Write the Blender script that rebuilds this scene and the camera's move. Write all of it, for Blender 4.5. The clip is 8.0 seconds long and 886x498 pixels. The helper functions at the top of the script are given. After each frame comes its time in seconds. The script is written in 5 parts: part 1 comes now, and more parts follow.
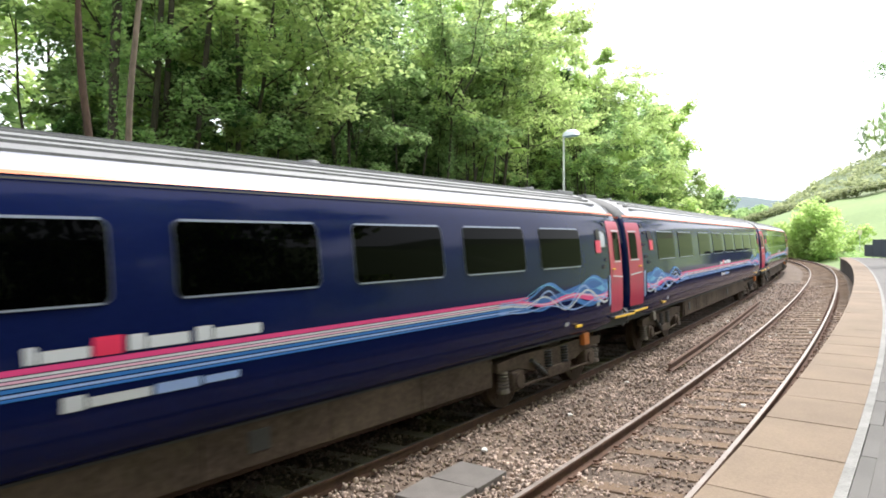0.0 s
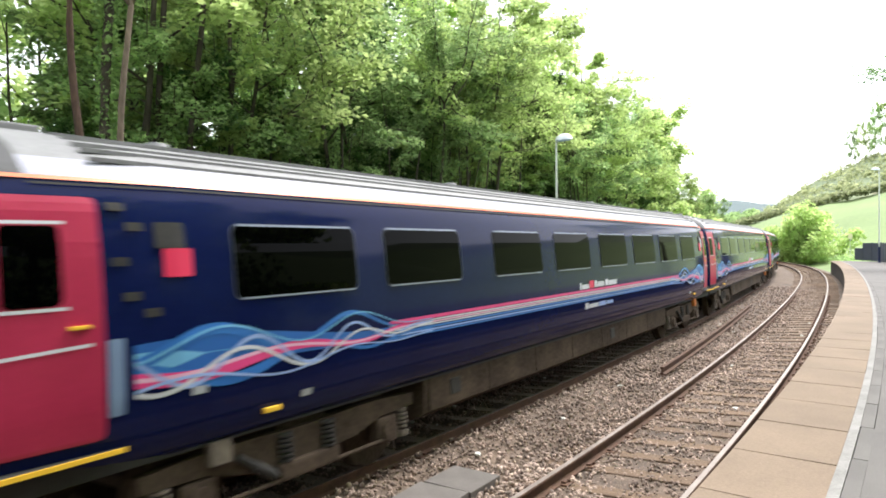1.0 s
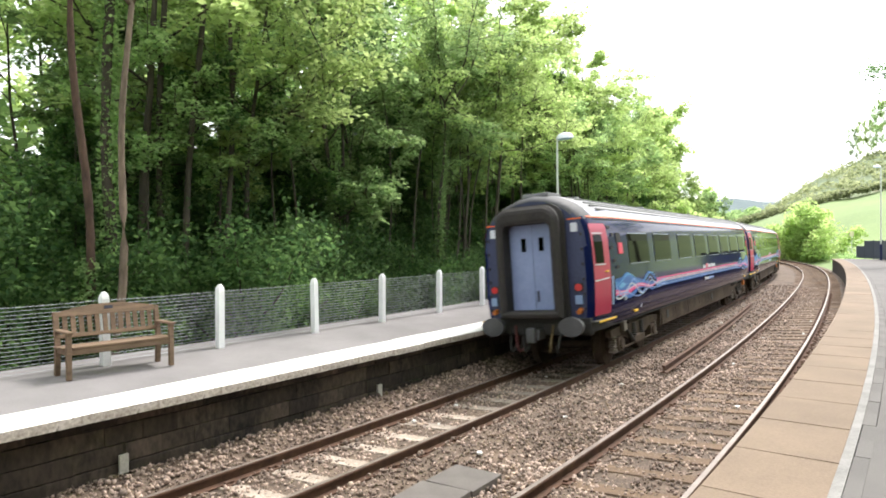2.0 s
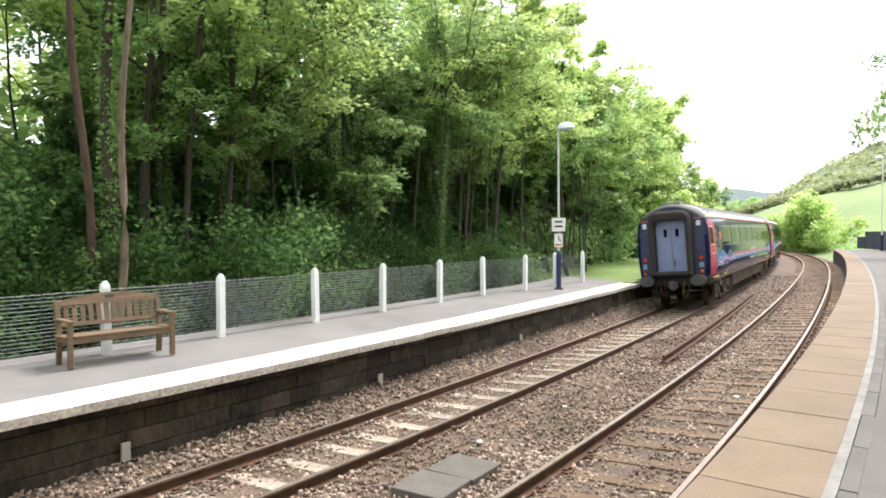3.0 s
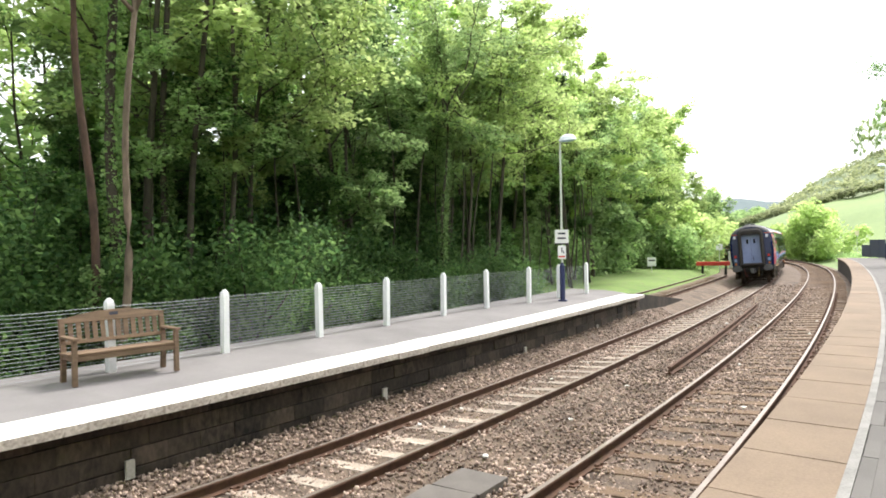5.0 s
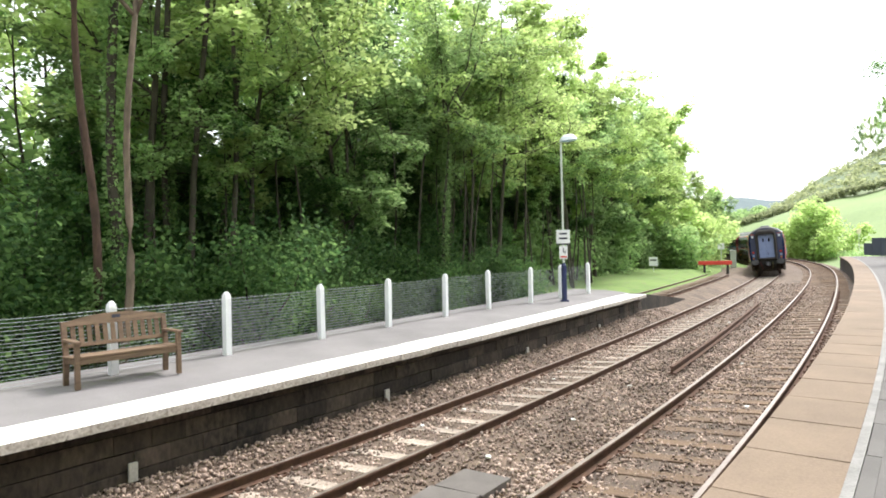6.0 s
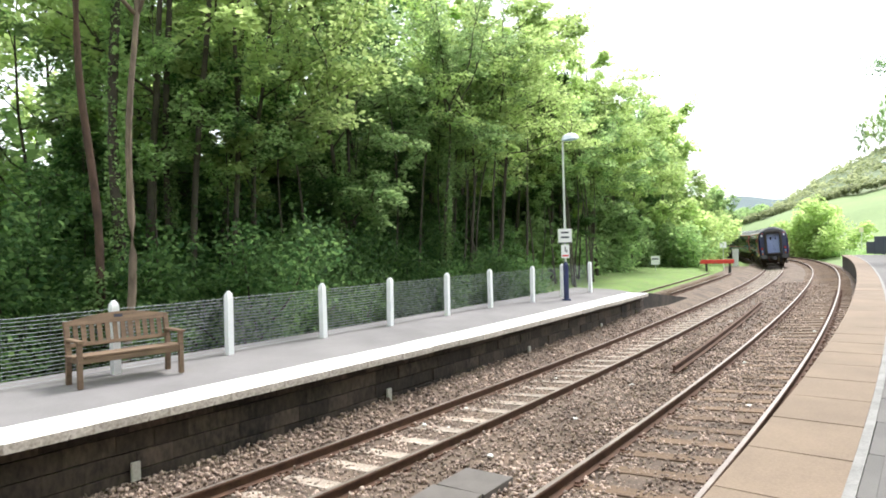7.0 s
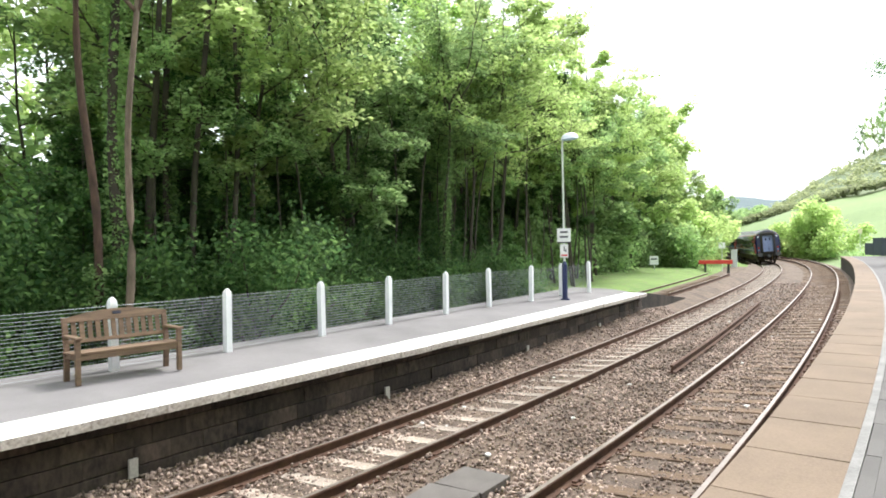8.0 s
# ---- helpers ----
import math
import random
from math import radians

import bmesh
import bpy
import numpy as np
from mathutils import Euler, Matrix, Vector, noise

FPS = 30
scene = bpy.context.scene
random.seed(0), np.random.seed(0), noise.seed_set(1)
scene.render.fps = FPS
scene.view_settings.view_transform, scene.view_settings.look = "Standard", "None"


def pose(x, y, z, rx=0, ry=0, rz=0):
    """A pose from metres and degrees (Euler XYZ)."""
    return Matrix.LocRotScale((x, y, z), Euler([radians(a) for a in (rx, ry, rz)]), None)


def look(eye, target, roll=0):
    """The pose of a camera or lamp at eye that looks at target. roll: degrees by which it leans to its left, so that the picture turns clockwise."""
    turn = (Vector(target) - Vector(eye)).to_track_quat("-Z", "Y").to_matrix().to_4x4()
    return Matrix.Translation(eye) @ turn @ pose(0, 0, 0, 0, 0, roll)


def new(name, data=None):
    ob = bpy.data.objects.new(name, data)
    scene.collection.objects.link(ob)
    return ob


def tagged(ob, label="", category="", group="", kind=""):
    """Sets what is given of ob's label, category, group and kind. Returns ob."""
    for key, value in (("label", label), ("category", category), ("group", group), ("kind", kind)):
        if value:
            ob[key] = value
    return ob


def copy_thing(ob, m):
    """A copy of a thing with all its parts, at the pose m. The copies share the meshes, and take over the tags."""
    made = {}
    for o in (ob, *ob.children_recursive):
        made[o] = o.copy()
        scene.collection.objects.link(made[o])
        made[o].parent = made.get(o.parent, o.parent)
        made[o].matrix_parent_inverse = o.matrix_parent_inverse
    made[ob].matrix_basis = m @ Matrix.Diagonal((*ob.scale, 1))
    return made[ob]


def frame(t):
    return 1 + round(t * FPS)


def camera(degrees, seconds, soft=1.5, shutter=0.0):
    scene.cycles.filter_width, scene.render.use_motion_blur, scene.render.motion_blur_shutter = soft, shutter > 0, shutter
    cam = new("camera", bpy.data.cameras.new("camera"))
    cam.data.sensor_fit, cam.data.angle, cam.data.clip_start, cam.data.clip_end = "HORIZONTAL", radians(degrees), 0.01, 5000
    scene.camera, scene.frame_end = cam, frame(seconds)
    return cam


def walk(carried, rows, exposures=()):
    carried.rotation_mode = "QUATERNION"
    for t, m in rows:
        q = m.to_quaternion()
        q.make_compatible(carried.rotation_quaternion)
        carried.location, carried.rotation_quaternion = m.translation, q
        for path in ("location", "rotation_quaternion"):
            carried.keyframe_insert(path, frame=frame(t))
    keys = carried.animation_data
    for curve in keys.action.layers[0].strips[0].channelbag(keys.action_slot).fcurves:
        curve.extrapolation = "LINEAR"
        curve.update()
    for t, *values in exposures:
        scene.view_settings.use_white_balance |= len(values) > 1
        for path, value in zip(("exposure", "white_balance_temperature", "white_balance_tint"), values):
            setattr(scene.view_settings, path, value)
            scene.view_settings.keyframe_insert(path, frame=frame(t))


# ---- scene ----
# ------------------------------------------------------------------ camera
cam = camera(69.12, 8.0, soft=1.8, shutter=0.3)
EYE = (0.0, 0.0, 2.55)


def aim(yaw, pitch, roll):
    a, b = radians(yaw), radians(pitch)
    d = Vector((-math.sin(a) * math.cos(b), math.cos(a) * math.cos(b), math.sin(b)))
    return look(EYE, Vector(EYE) + d, roll)


walk(cam, [
    (0.0, aim(-0.023, -0.798, -0.274)), (0.5, aim(-0.513, -0.576, -0.483)),
    (1.0, aim(-0.636, -0.452, -0.326)), (1.5, aim(-0.544, -0.223, -0.526)),
    (3.0, aim(-0.473, -1.429, -0.392)), (3.5, aim(-0.325, -1.433, -0.493)),
    (4.0, aim(-0.281, -0.920, -0.759)), (4.5, aim(-0.259, -0.453, -0.884)),
    (6.0, aim(-0.068, -0.168, -1.417)), (6.5, aim(0.062, -0.233, -1.347)),
    (7.0, aim(0.092, -0.244, -1.501)), (7.5, aim(0.097, -0.269, -1.579)),
    (8.0, aim(0.000, -0.356, -1.142))],
     exposures=[(0.0, 1.12, 6280, 10), (1.5, 1.14, 6380, 10), (3.5, 1.10, 6480, 10), (4.5, 1.10, 6480, 10), (6.5, 1.12, 6250, 9.5), (8.0, 1.12, 6180, 9)])

# ------------------------------------------------------------------ light
SUN_EL, SUN_AZ = 57, 44          # degrees; azimuth clockwise from +Y
world = bpy.data.worlds.new("world")
scene.world = world
world.use_nodes = True
wn, wl = world.node_tree.nodes, world.node_tree.links
wn.clear()
sky = wn.new("ShaderNodeTexSky")
sky.sky_type, sky.sun_disc = "NISHITA", False
sky.sun_elevation, sky.sun_rotation = radians(SUN_EL), radians(SUN_AZ)
sky.air_density, sky.dust_density, sky.ozone_density = 1.0, 6.0, 1.0
veil = wn.new("ShaderNodeMix")
veil.data_type = "RGBA"
veil.inputs["Factor"].default_value = 0.72
veil.inputs["B"].default_value = (13.0, 13.2, 13.4, 1)      # the bright cloud layer
bg = wn.new("ShaderNodeBackground")
bg.inputs["Strength"].default_value = 0.105
wo = wn.new("ShaderNodeOutputWorld")
wl.new(sky.outputs["Color"], veil.inputs["A"])
wl.new(veil.outputs["Result"], bg.inputs["Color"])
wl.new(bg.outputs["Background"], wo.inputs["Surface"])
sun = new("sun", bpy.data.lights.new("sun", "SUN"))
sun.data.energy, sun.data.angle, sun.data.color = 2.6, radians(14), (1.0, 0.96, 0.9)
sa, se = radians(SUN_AZ), radians(SUN_EL)
sun_from = Vector((math.sin(sa) * math.cos(se), math.cos(sa) * math.cos(se), math.sin(se)))
sun.matrix_world = look(sun_from * 50, (0, 0, 0))

# ------------------------------------------------------------------ line of the railway
E_CANT, Z_FAR, D_FAR = -0.10, -0.188, -3.632    # left rail lower; far track's level; its offset
KN_S = (-60, 0, 12, 25, 40, 58, 70, 85, 120, 230)
KN_K = (-0.006, -0.0072, -0.0045, -0.0019, -0.0014, -0.0032, -0.0050, -0.0060, -0.0070, -0.0070)
LS = np.arange(-60, 230.01, 0.25)
_k = np.interp(LS, KN_S, KN_K)
_th = np.cumsum(_k) * 0.25
_i0 = int(np.argmin(abs(LS - 15)))
_th = _th - _th[_i0] + radians(35.08)
_x, _y = np.cumsum(np.sin(_th)) * 0.25, np.cumsum(np.cos(_th)) * 0.25
LX, LY, LT = _x - _x[_i0] + 5.43, _y - _y[_i0] + 11.79, _th


def line(s, o, z=0.0):
    """World point at length s along the near track, o metres to its right."""
    t = float(np.interp(s, LS, LT))
    return Vector((float(np.interp(s, LS, LX)) + math.cos(t) * o, float(np.interp(s, LS, LY)) - math.sin(t) * o, z))


def turn_at(s):
    return -math.degrees(float(np.interp(s, LS, LT)))


def plan_of(x, y):
    """(s, o) of world points, as arrays."""
    x, y = np.asarray(x, float), np.asarray(y, float)
    S, O = np.zeros(x.shape), np.zeros(x.shape)
    for i in np.ndindex(x.shape):
        j = int(np.argmin((LX - x[i]) ** 2 + (LY - y[i]) ** 2))
        S[i] = LS[j]
        O[i] = (x[i] - LX[j]) * math.cos(LT[j]) - (y[i] - LY[j]) * math.sin(LT[j])
    return S, O


# ------------------------------------------------------------------ building helpers
def mesh_from(bm, name, material, smooth=False):
    me = bpy.data.meshes.new(name)
    bm.normal_update()
    bm.to_mesh(me)
    bm.free()
    if material:
        for m in (material if isinstance(material, (list, tuple)) else [material]):
            me.materials.append(m)
    if smooth:
        for p in me.polygons:
            p.use_smooth = True
    return me


def part(name, bm, material, parent=None, label="", smooth=False, m=None):
    ob = new(name, mesh_from(bm, name, material, smooth))
    if parent:
        ob.parent = parent
    if m is not None:
        ob.matrix_basis = m
    if label:
        ob["label"] = label
    return ob


def piece(name, me, parent, m):
    ob = new(name, me)
    ob.parent = parent
    ob.matrix_basis = m
    return ob


def box(bm, x0, x1, y0, y1, z0, z1, bevel=0.0, m=None):
    g = bmesh.ops.create_cube(bm, size=1.0)
    M = Matrix.Translation(((x0 + x1) / 2, (y0 + y1) / 2, (z0 + z1) / 2)) @ Matrix.Diagonal((x1 - x0, y1 - y0, z1 - z0, 1))
    bmesh.ops.transform(bm, matrix=M, verts=g["verts"])
    vs = g["verts"]
    if bevel:
        es = list({e for v in vs for e in v.link_edges})
        r = bmesh.ops.bevel(bm, geom=es, offset=bevel, segments=2, affect="EDGES", profile=0.6)
        vs = list({v for f in r["faces"] for v in f.verts} | {v for v in vs if v.is_valid})
    if m is not None:
        bmesh.ops.transform(bm, matrix=m, verts=vs)
    return vs


def cyl(bm, r0, r1, a, b, n=12, caps=True):
    a, b = Vector(a), Vector(b)
    d = b - a
    g = bmesh.ops.create_cone(bm, cap_ends=caps, segments=n, radius1=r0, radius2=r1, depth=d.length)
    M = Matrix.Translation((a + b) / 2) @ d.to_track_quat("Z", "Y").to_matrix().to_4x4()
    bmesh.ops.transform(bm, matrix=M, verts=g["verts"])
    return g["verts"]


def loft(bm, rings, closed=True, cap=False):
    rows = [[bm.verts.new(p) for p in r] for r in rings]
    n = len(rows[0])
    for a, b in zip(rows, rows[1:]):
        for i in range(n if closed else n - 1):
            j = (i + 1) % n
            bm.faces.new((a[i], a[j], b[j], b[i]))
    if cap:
        bm.faces.new(rows[0][::-1])
        bm.faces.new(rows[-1])
    return rows


def sweep(bm, profile, s0, s1, step, cap=True, dz=0.0, tilt=0.0, o0=0.0):
    """A closed profile of (o, z) carried along the line."""
    n = max(2, int(round((s1 - s0) / step)) + 1)
    rings = []
    for i in range(n):
        s = s0 + (s1 - s0) * i / (n - 1)
        rings.append([line(s, o0 + o, z + dz) for o, z in profile])
    loft(bm, rings, True, cap)
    bmesh.ops.recalc_face_normals(bm, faces=bm.faces)


def empty(name, m=None):
    ob = new(name)
    ob.empty_display_size = 0.2
    if m is not None:
        ob.matrix_basis = m
    return ob
# ------------------------------------------------------------------ materials
def mat(name, c1, c2=None, rough=0.7, metal=0.0, scale=4.0, fine=60.0, bump=0.15, spread=(0.35, 0.65), c3=None, speck=0.0,
        island=0.0, obrand=0.0, spec=0.5, coat=0.0, dist=0.02, stretch=(1, 1, 1), trans=0.0, rvar=0.12, whole=False):
    """Two-scale noise between c1 and c2 (and specks of c3), with relief; island or obrand: brightness spread piece by piece."""
    m = bpy.data.materials.new(name)
    m.use_nodes = True
    n, l = m.node_tree.nodes, m.node_tree.links
    b = n["Principled BSDF"]
    tc = n.new("ShaderNodeTexCoord")
    mp = n.new("ShaderNodeMapping")
    mp.inputs["Scale"].default_value = stretch
    l.new(n.new("ShaderNodeNewGeometry").outputs["Position"] if whole else tc.outputs["Object"], mp.inputs["Vector"])
    big, small = n.new("ShaderNodeTexNoise"), n.new("ShaderNodeTexNoise")
    for t, sc, de in ((big, scale, 4), (small, fine, 3)):
        t.inputs["Scale"].default_value = sc
        t.inputs["Detail"].default_value = de
        t.inputs["Roughness"].default_value = 0.6
        l.new(mp.outputs["Vector"], t.inputs["Vector"])
    add = n.new("ShaderNodeMath")
    add.operation = "MULTIPLY_ADD"
    add.inputs[1].default_value = 0.45
    l.new(small.outputs["Fac"], add.inputs[0])
    half = n.new("ShaderNodeMath")
    half.operation = "MULTIPLY"
    half.inputs[1].default_value = 0.55
    l.new(big.outputs["Fac"], half.inputs[0])
    l.new(half.outputs[0], add.inputs[2])
    ramp = n.new("ShaderNodeValToRGB")
    ramp.color_ramp.elements[0].position, ramp.color_ramp.elements[1].position = spread
    ramp.color_ramp.elements[0].color = (*c1, 1)
    ramp.color_ramp.elements[1].color = (*(c2 or c1), 1)
    l.new(add.outputs[0], ramp.inputs["Fac"])
    col = ramp.outputs["Color"]
    if c3:
        vo = n.new("ShaderNodeTexNoise")
        vo.inputs["Scale"].default_value = fine * 0.4
        vo.inputs["Detail"].default_value = 5
        l.new(mp.outputs["Vector"], vo.inputs["Vector"])
        r2 = n.new("ShaderNodeValToRGB")
        r2.color_ramp.elements[0].position, r2.color_ramp.elements[1].position = 0.62 - speck, 0.70 - speck
        l.new(vo.outputs["Fac"], r2.inputs["Fac"])
        mx = n.new("ShaderNodeMix")
        mx.data_type = "RGBA"
        l.new(r2.outputs["Color"], mx.inputs["Factor"])
        l.new(col, mx.inputs["A"])
        mx.inputs["B"].default_value = (*c3, 1)
        col = mx.outputs["Result"]
    if island or obrand:
        src = n.new("ShaderNodeNewGeometry").outputs["Random Per Island"] if island else n.new("ShaderNodeObjectInfo").outputs["Random"]
        k = island or obrand
        mr = n.new("ShaderNodeMapRange")
        mr.inputs["To Min"].default_value, mr.inputs["To Max"].default_value = 1 - k, 1 + k
        l.new(src, mr.inputs["Value"])
        hv = n.new("ShaderNodeHueSaturation")
        l.new(mr.outputs["Result"], hv.inputs["Value"])
        l.new(col, hv.inputs["Color"])
        col = hv.outputs["Color"]
    l.new(col, b.inputs["Base Color"])
    b.inputs["Metallic"].default_value = metal
    rr = n.new("ShaderNodeMapRange")
    rr.inputs["To Min"].default_value, rr.inputs["To Max"].default_value = max(0.02, rough - rvar), min(1, rough + rvar)
    l.new(add.outputs[0], rr.inputs["Value"])
    l.new(rr.outputs["Result"], b.inputs["Roughness"])
    b.inputs["Specular IOR Level"].default_value = spec
    b.inputs["Coat Weight"].default_value = coat
    if bump:
        bu = n.new("ShaderNodeBump")
        bu.inputs["Strength"].default_value = bump
        bu.inputs["Distance"].default_value = dist
        l.new(add.outputs[0], bu.inputs["Height"])
        l.new(bu.outputs["Normal"], b.inputs["Normal"])
    return m


def leaf_mat(name, c1, c2):
    """Leaf: colour varies leaf by leaf and tree by tree; lets some light through."""
    m = bpy.data.materials.new(name)
    m.use_nodes = True
    n, l = m.node_tree.nodes, m.node_tree.links
    b = n["Principled BSDF"]
    g, oi = n.new("ShaderNodeNewGeometry"), n.new("ShaderNodeObjectInfo")
    mx = n.new("ShaderNodeMix")
    mx.data_type = "RGBA"
    l.new(g.outputs["Random Per Island"], mx.inputs["Factor"])
    mx.inputs["A"].default_value, mx.inputs["B"].default_value = (*c1, 1), (*c2, 1)
    mr = n.new("ShaderNodeMapRange")
    mr.inputs["To Min"].default_value, mr.inputs["To Max"].default_value = 0.75, 1.25
    l.new(oi.outputs["Random"], mr.inputs["Value"])
    hv = n.new("ShaderNodeHueSaturation")
    l.new(mr.outputs["Result"], hv.inputs["Value"])
    l.new(mx.outputs["Result"], hv.inputs["Color"])
    l.new(hv.outputs["Color"], b.inputs["Base Color"])
    b.inputs["Roughness"].default_value = 0.5
    b.inputs["Specular IOR Level"].default_value = 0.07
    tr = n.new("ShaderNodeBsdfTranslucent")
    hs = n.new("ShaderNodeHueSaturation")
    hs.inputs["Value"].default_value = 2.1
    hs.inputs["Hue"].default_value = 0.485
    l.new(hv.outputs["Color"], hs.inputs["Color"])
    l.new(hs.outputs["Color"], tr.inputs["Color"])
    ms = n.new("ShaderNodeMixShader")
    ms.inputs["Fac"].default_value = 0.48
    l.new(b.outputs["BSDF"], ms.inputs[1])
    l.new(tr.outputs["BSDF"], ms.inputs[2])
    l.new(ms.outputs["Shader"], n["Material Output"].inputs["Surface"])
    return m


def plain(name, c, rough=0.5, metal=0.0, emit=0.0, spec=0.5):
    m = bpy.data.materials.new(name)
    m.use_nodes = True
    b = m.node_tree.nodes["Principled BSDF"]
    b.inputs["Base Color"].default_value = (*c, 1)
    b.inputs["Roughness"].default_value, b.inputs["Metallic"].default_value = rough, metal
    b.inputs["Specular IOR Level"].default_value = spec
    if emit:
        b.inputs["Emission Color"].default_value = (*c, 1)
        b.inputs["Emission Strength"].default_value = emit
    return m


M_GRASS = mat("meadow grass", (0.115, 0.17, 0.058), (0.185, 0.248, 0.09), 0.9, scale=0.05, fine=1.5, bump=0.3, dist=0.2)
M_VERGE = mat("rough verge grass", (0.08, 0.145, 0.03), (0.165, 0.25, 0.055), 0.95, scale=0.5, fine=9, bump=0.8, dist=0.1, c3=(0.15, 0.14, 0.07), speck=0.05)
M_SOIL = mat("woodland soil", (0.03, 0.035, 0.015), (0.07, 0.08, 0.03), 0.95, scale=0.6, fine=12, bump=0.5, dist=0.1)
M_SCRUB = mat("scrubby hillside", (0.06, 0.10, 0.045), (0.165, 0.20, 0.10), 0.95, scale=0.045, fine=0.5, bump=0.8, dist=1.5, c3=(0.16, 0.12, 0.07), speck=0.02)
# bluish tint: the haze of distance is put into the woods' colour
M_RIDGE_HAZY = mat("haze-tinted distant woods", (0.05, 0.08, 0.085), (0.085, 0.12, 0.12), 0.95, scale=0.012, fine=0.08, bump=0.8, dist=4)
M_BALLAST = mat("track ballast", (0.047, 0.032, 0.023), (0.185, 0.132, 0.096), 0.92, scale=1.2, fine=26, bump=1.0, dist=0.05)
M_STONE = mat("ballast stone", (0.122, 0.083, 0.062), (0.455, 0.35, 0.29), 0.9, scale=0.7, fine=40, bump=0.4, island=0.6)
M_RAIL_SIDE = mat("rusty rail", (0.050, 0.024, 0.014), (0.12, 0.060, 0.035), 0.9, metal=0.05, scale=6, fine=80, bump=0.2)
M_RAIL_TOP = mat("worn rail head", (0.18, 0.145, 0.12), (0.31, 0.265, 0.235), 0.42, metal=0.6, scale=3, fine=50, bump=0.03)
M_WOOD_SLEEPER = mat("weathered sleeper wood", (0.085, 0.052, 0.031), (0.20, 0.13, 0.079), 0.9, scale=2, fine=30, bump=0.5, obrand=0.2, stretch=(1, 6, 6))
M_CONC_SLEEPER = mat("pale concrete sleeper", (0.19, 0.152, 0.12), (0.41, 0.35, 0.295), 0.9, scale=3, fine=50, bump=0.3, obrand=0.2, c3=(0.15, 0.11, 0.08), speck=0.06)
M_WALL = mat("sooty platform wall", (0.008, 0.007, 0.006), (0.085, 0.064, 0.05), 0.95, scale=0.8, fine=14, bump=0.4, obrand=0.02, spread=(0.36, 0.68), stretch=(1, 1, 0.45), whole=True)
M_BLOCK = mat("sooty stone block", (0.007, 0.006, 0.0055), (0.10, 0.074, 0.058), 0.95, scale=0.9, fine=16, bump=0.6, dist=0.03, obrand=0.5, spread=(0.36, 0.70), stretch=(1, 1, 0.5), whole=True)
M_COPING = mat("white painted coping", (0.68, 0.68, 0.66), (0.86, 0.86, 0.84), 0.75, scale=2, fine=40, bump=0.12, c3=(0.5, 0.48, 0.44), speck=-0.07)
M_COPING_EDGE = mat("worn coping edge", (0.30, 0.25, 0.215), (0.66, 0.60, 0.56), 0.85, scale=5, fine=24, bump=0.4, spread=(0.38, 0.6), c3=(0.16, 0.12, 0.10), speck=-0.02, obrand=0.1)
M_ASPHALT_FAR = mat("pale platform asphalt", (0.133, 0.124, 0.126), (0.222, 0.207, 0.209), 0.93, scale=0.6, fine=90, bump=0.25)
M_ASPHALT = mat("platform asphalt", (0.084, 0.077, 0.074), (0.146, 0.136, 0.13), 0.93, scale=0.8, fine=120, bump=0.25)
M_SLAB = mat("buff platform slab", (0.115, 0.080, 0.055), (0.212, 0.155, 0.110), 0.9, scale=0.9, fine=60, bump=0.2, obrand=0.06, spread=(0.28, 0.62), whole=True)
M_WHITELINE = mat("worn white line", (0.145, 0.138, 0.132), (0.265, 0.255, 0.245), 0.85, scale=4, fine=50, bump=0.2)
M_POST = mat("white concrete post", (0.74, 0.75, 0.76), (0.88, 0.89, 0.9), 0.8, scale=3, fine=40, bump=0.2)
M_WIRE = plain("galvanised fence wire", (0.25, 0.27, 0.29), 0.5, 0.3)
M_BARK = mat("bark", (0.032, 0.026, 0.02), (0.095, 0.078, 0.058), 0.95, scale=3, fine=14, bump=0.8, dist=0.04, stretch=(1, 1, 0.3))
M_BARKRED = mat("dark red-brown bark", (0.035, 0.022, 0.016), (0.12, 0.07, 0.05), 0.95, scale=3, fine=14, bump=0.8, dist=0.04, stretch=(1, 1, 0.3))
M_BARKPALE = mat("pale brown bark", (0.10, 0.075, 0.055), (0.24, 0.18, 0.135), 0.95, scale=3, fine=14, bump=0.6, dist=0.03, stretch=(1, 1, 0.3))
M_LEAF_A = leaf_mat("bright leaf", (0.21, 0.30, 0.105), (0.38, 0.485, 0.20))
M_LEAF_B = leaf_mat("mid leaf", (0.135, 0.225, 0.088), (0.285, 0.40, 0.17))
# darker than the crown leaves: the undergrowth's shade is put into the colour
M_LEAF_SHADE = leaf_mat("shade-darkened leaf", (0.030, 0.072, 0.026), (0.095, 0.168, 0.055))
M_LEAF_D = leaf_mat("pale scrub leaf", (0.14, 0.17, 0.085), (0.25, 0.28, 0.15))
M_BLUE = mat("dark blue coach paint", (0.0046, 0.0082, 0.048), (0.0066, 0.0118, 0.063), 0.09, scale=0.8, fine=20, bump=0.0, rvar=0.04, spec=0.14)
M_ROOF = mat("grey coach roof", (0.14, 0.14, 0.15), (0.24, 0.24, 0.25), 0.6, scale=1.5, fine=20, bump=0.1)
M_ROOFSIDE = mat("white coach cantrail paint", (0.26, 0.265, 0.33), (0.35, 0.355, 0.42), 0.3, scale=0.7, fine=12, bump=0.02)
M_RED = mat("crimson door paint", (0.38, 0.02, 0.068), (0.46, 0.027, 0.085), 0.35, scale=1.5, fine=20, bump=0.02)
M_GLASS = plain("tinted coach glass", (0.0004, 0.0005, 0.0006), 0.03, spec=0.04)
M_ALU = plain("window frame metal", (0.13, 0.14, 0.18), 0.4, 0.5)
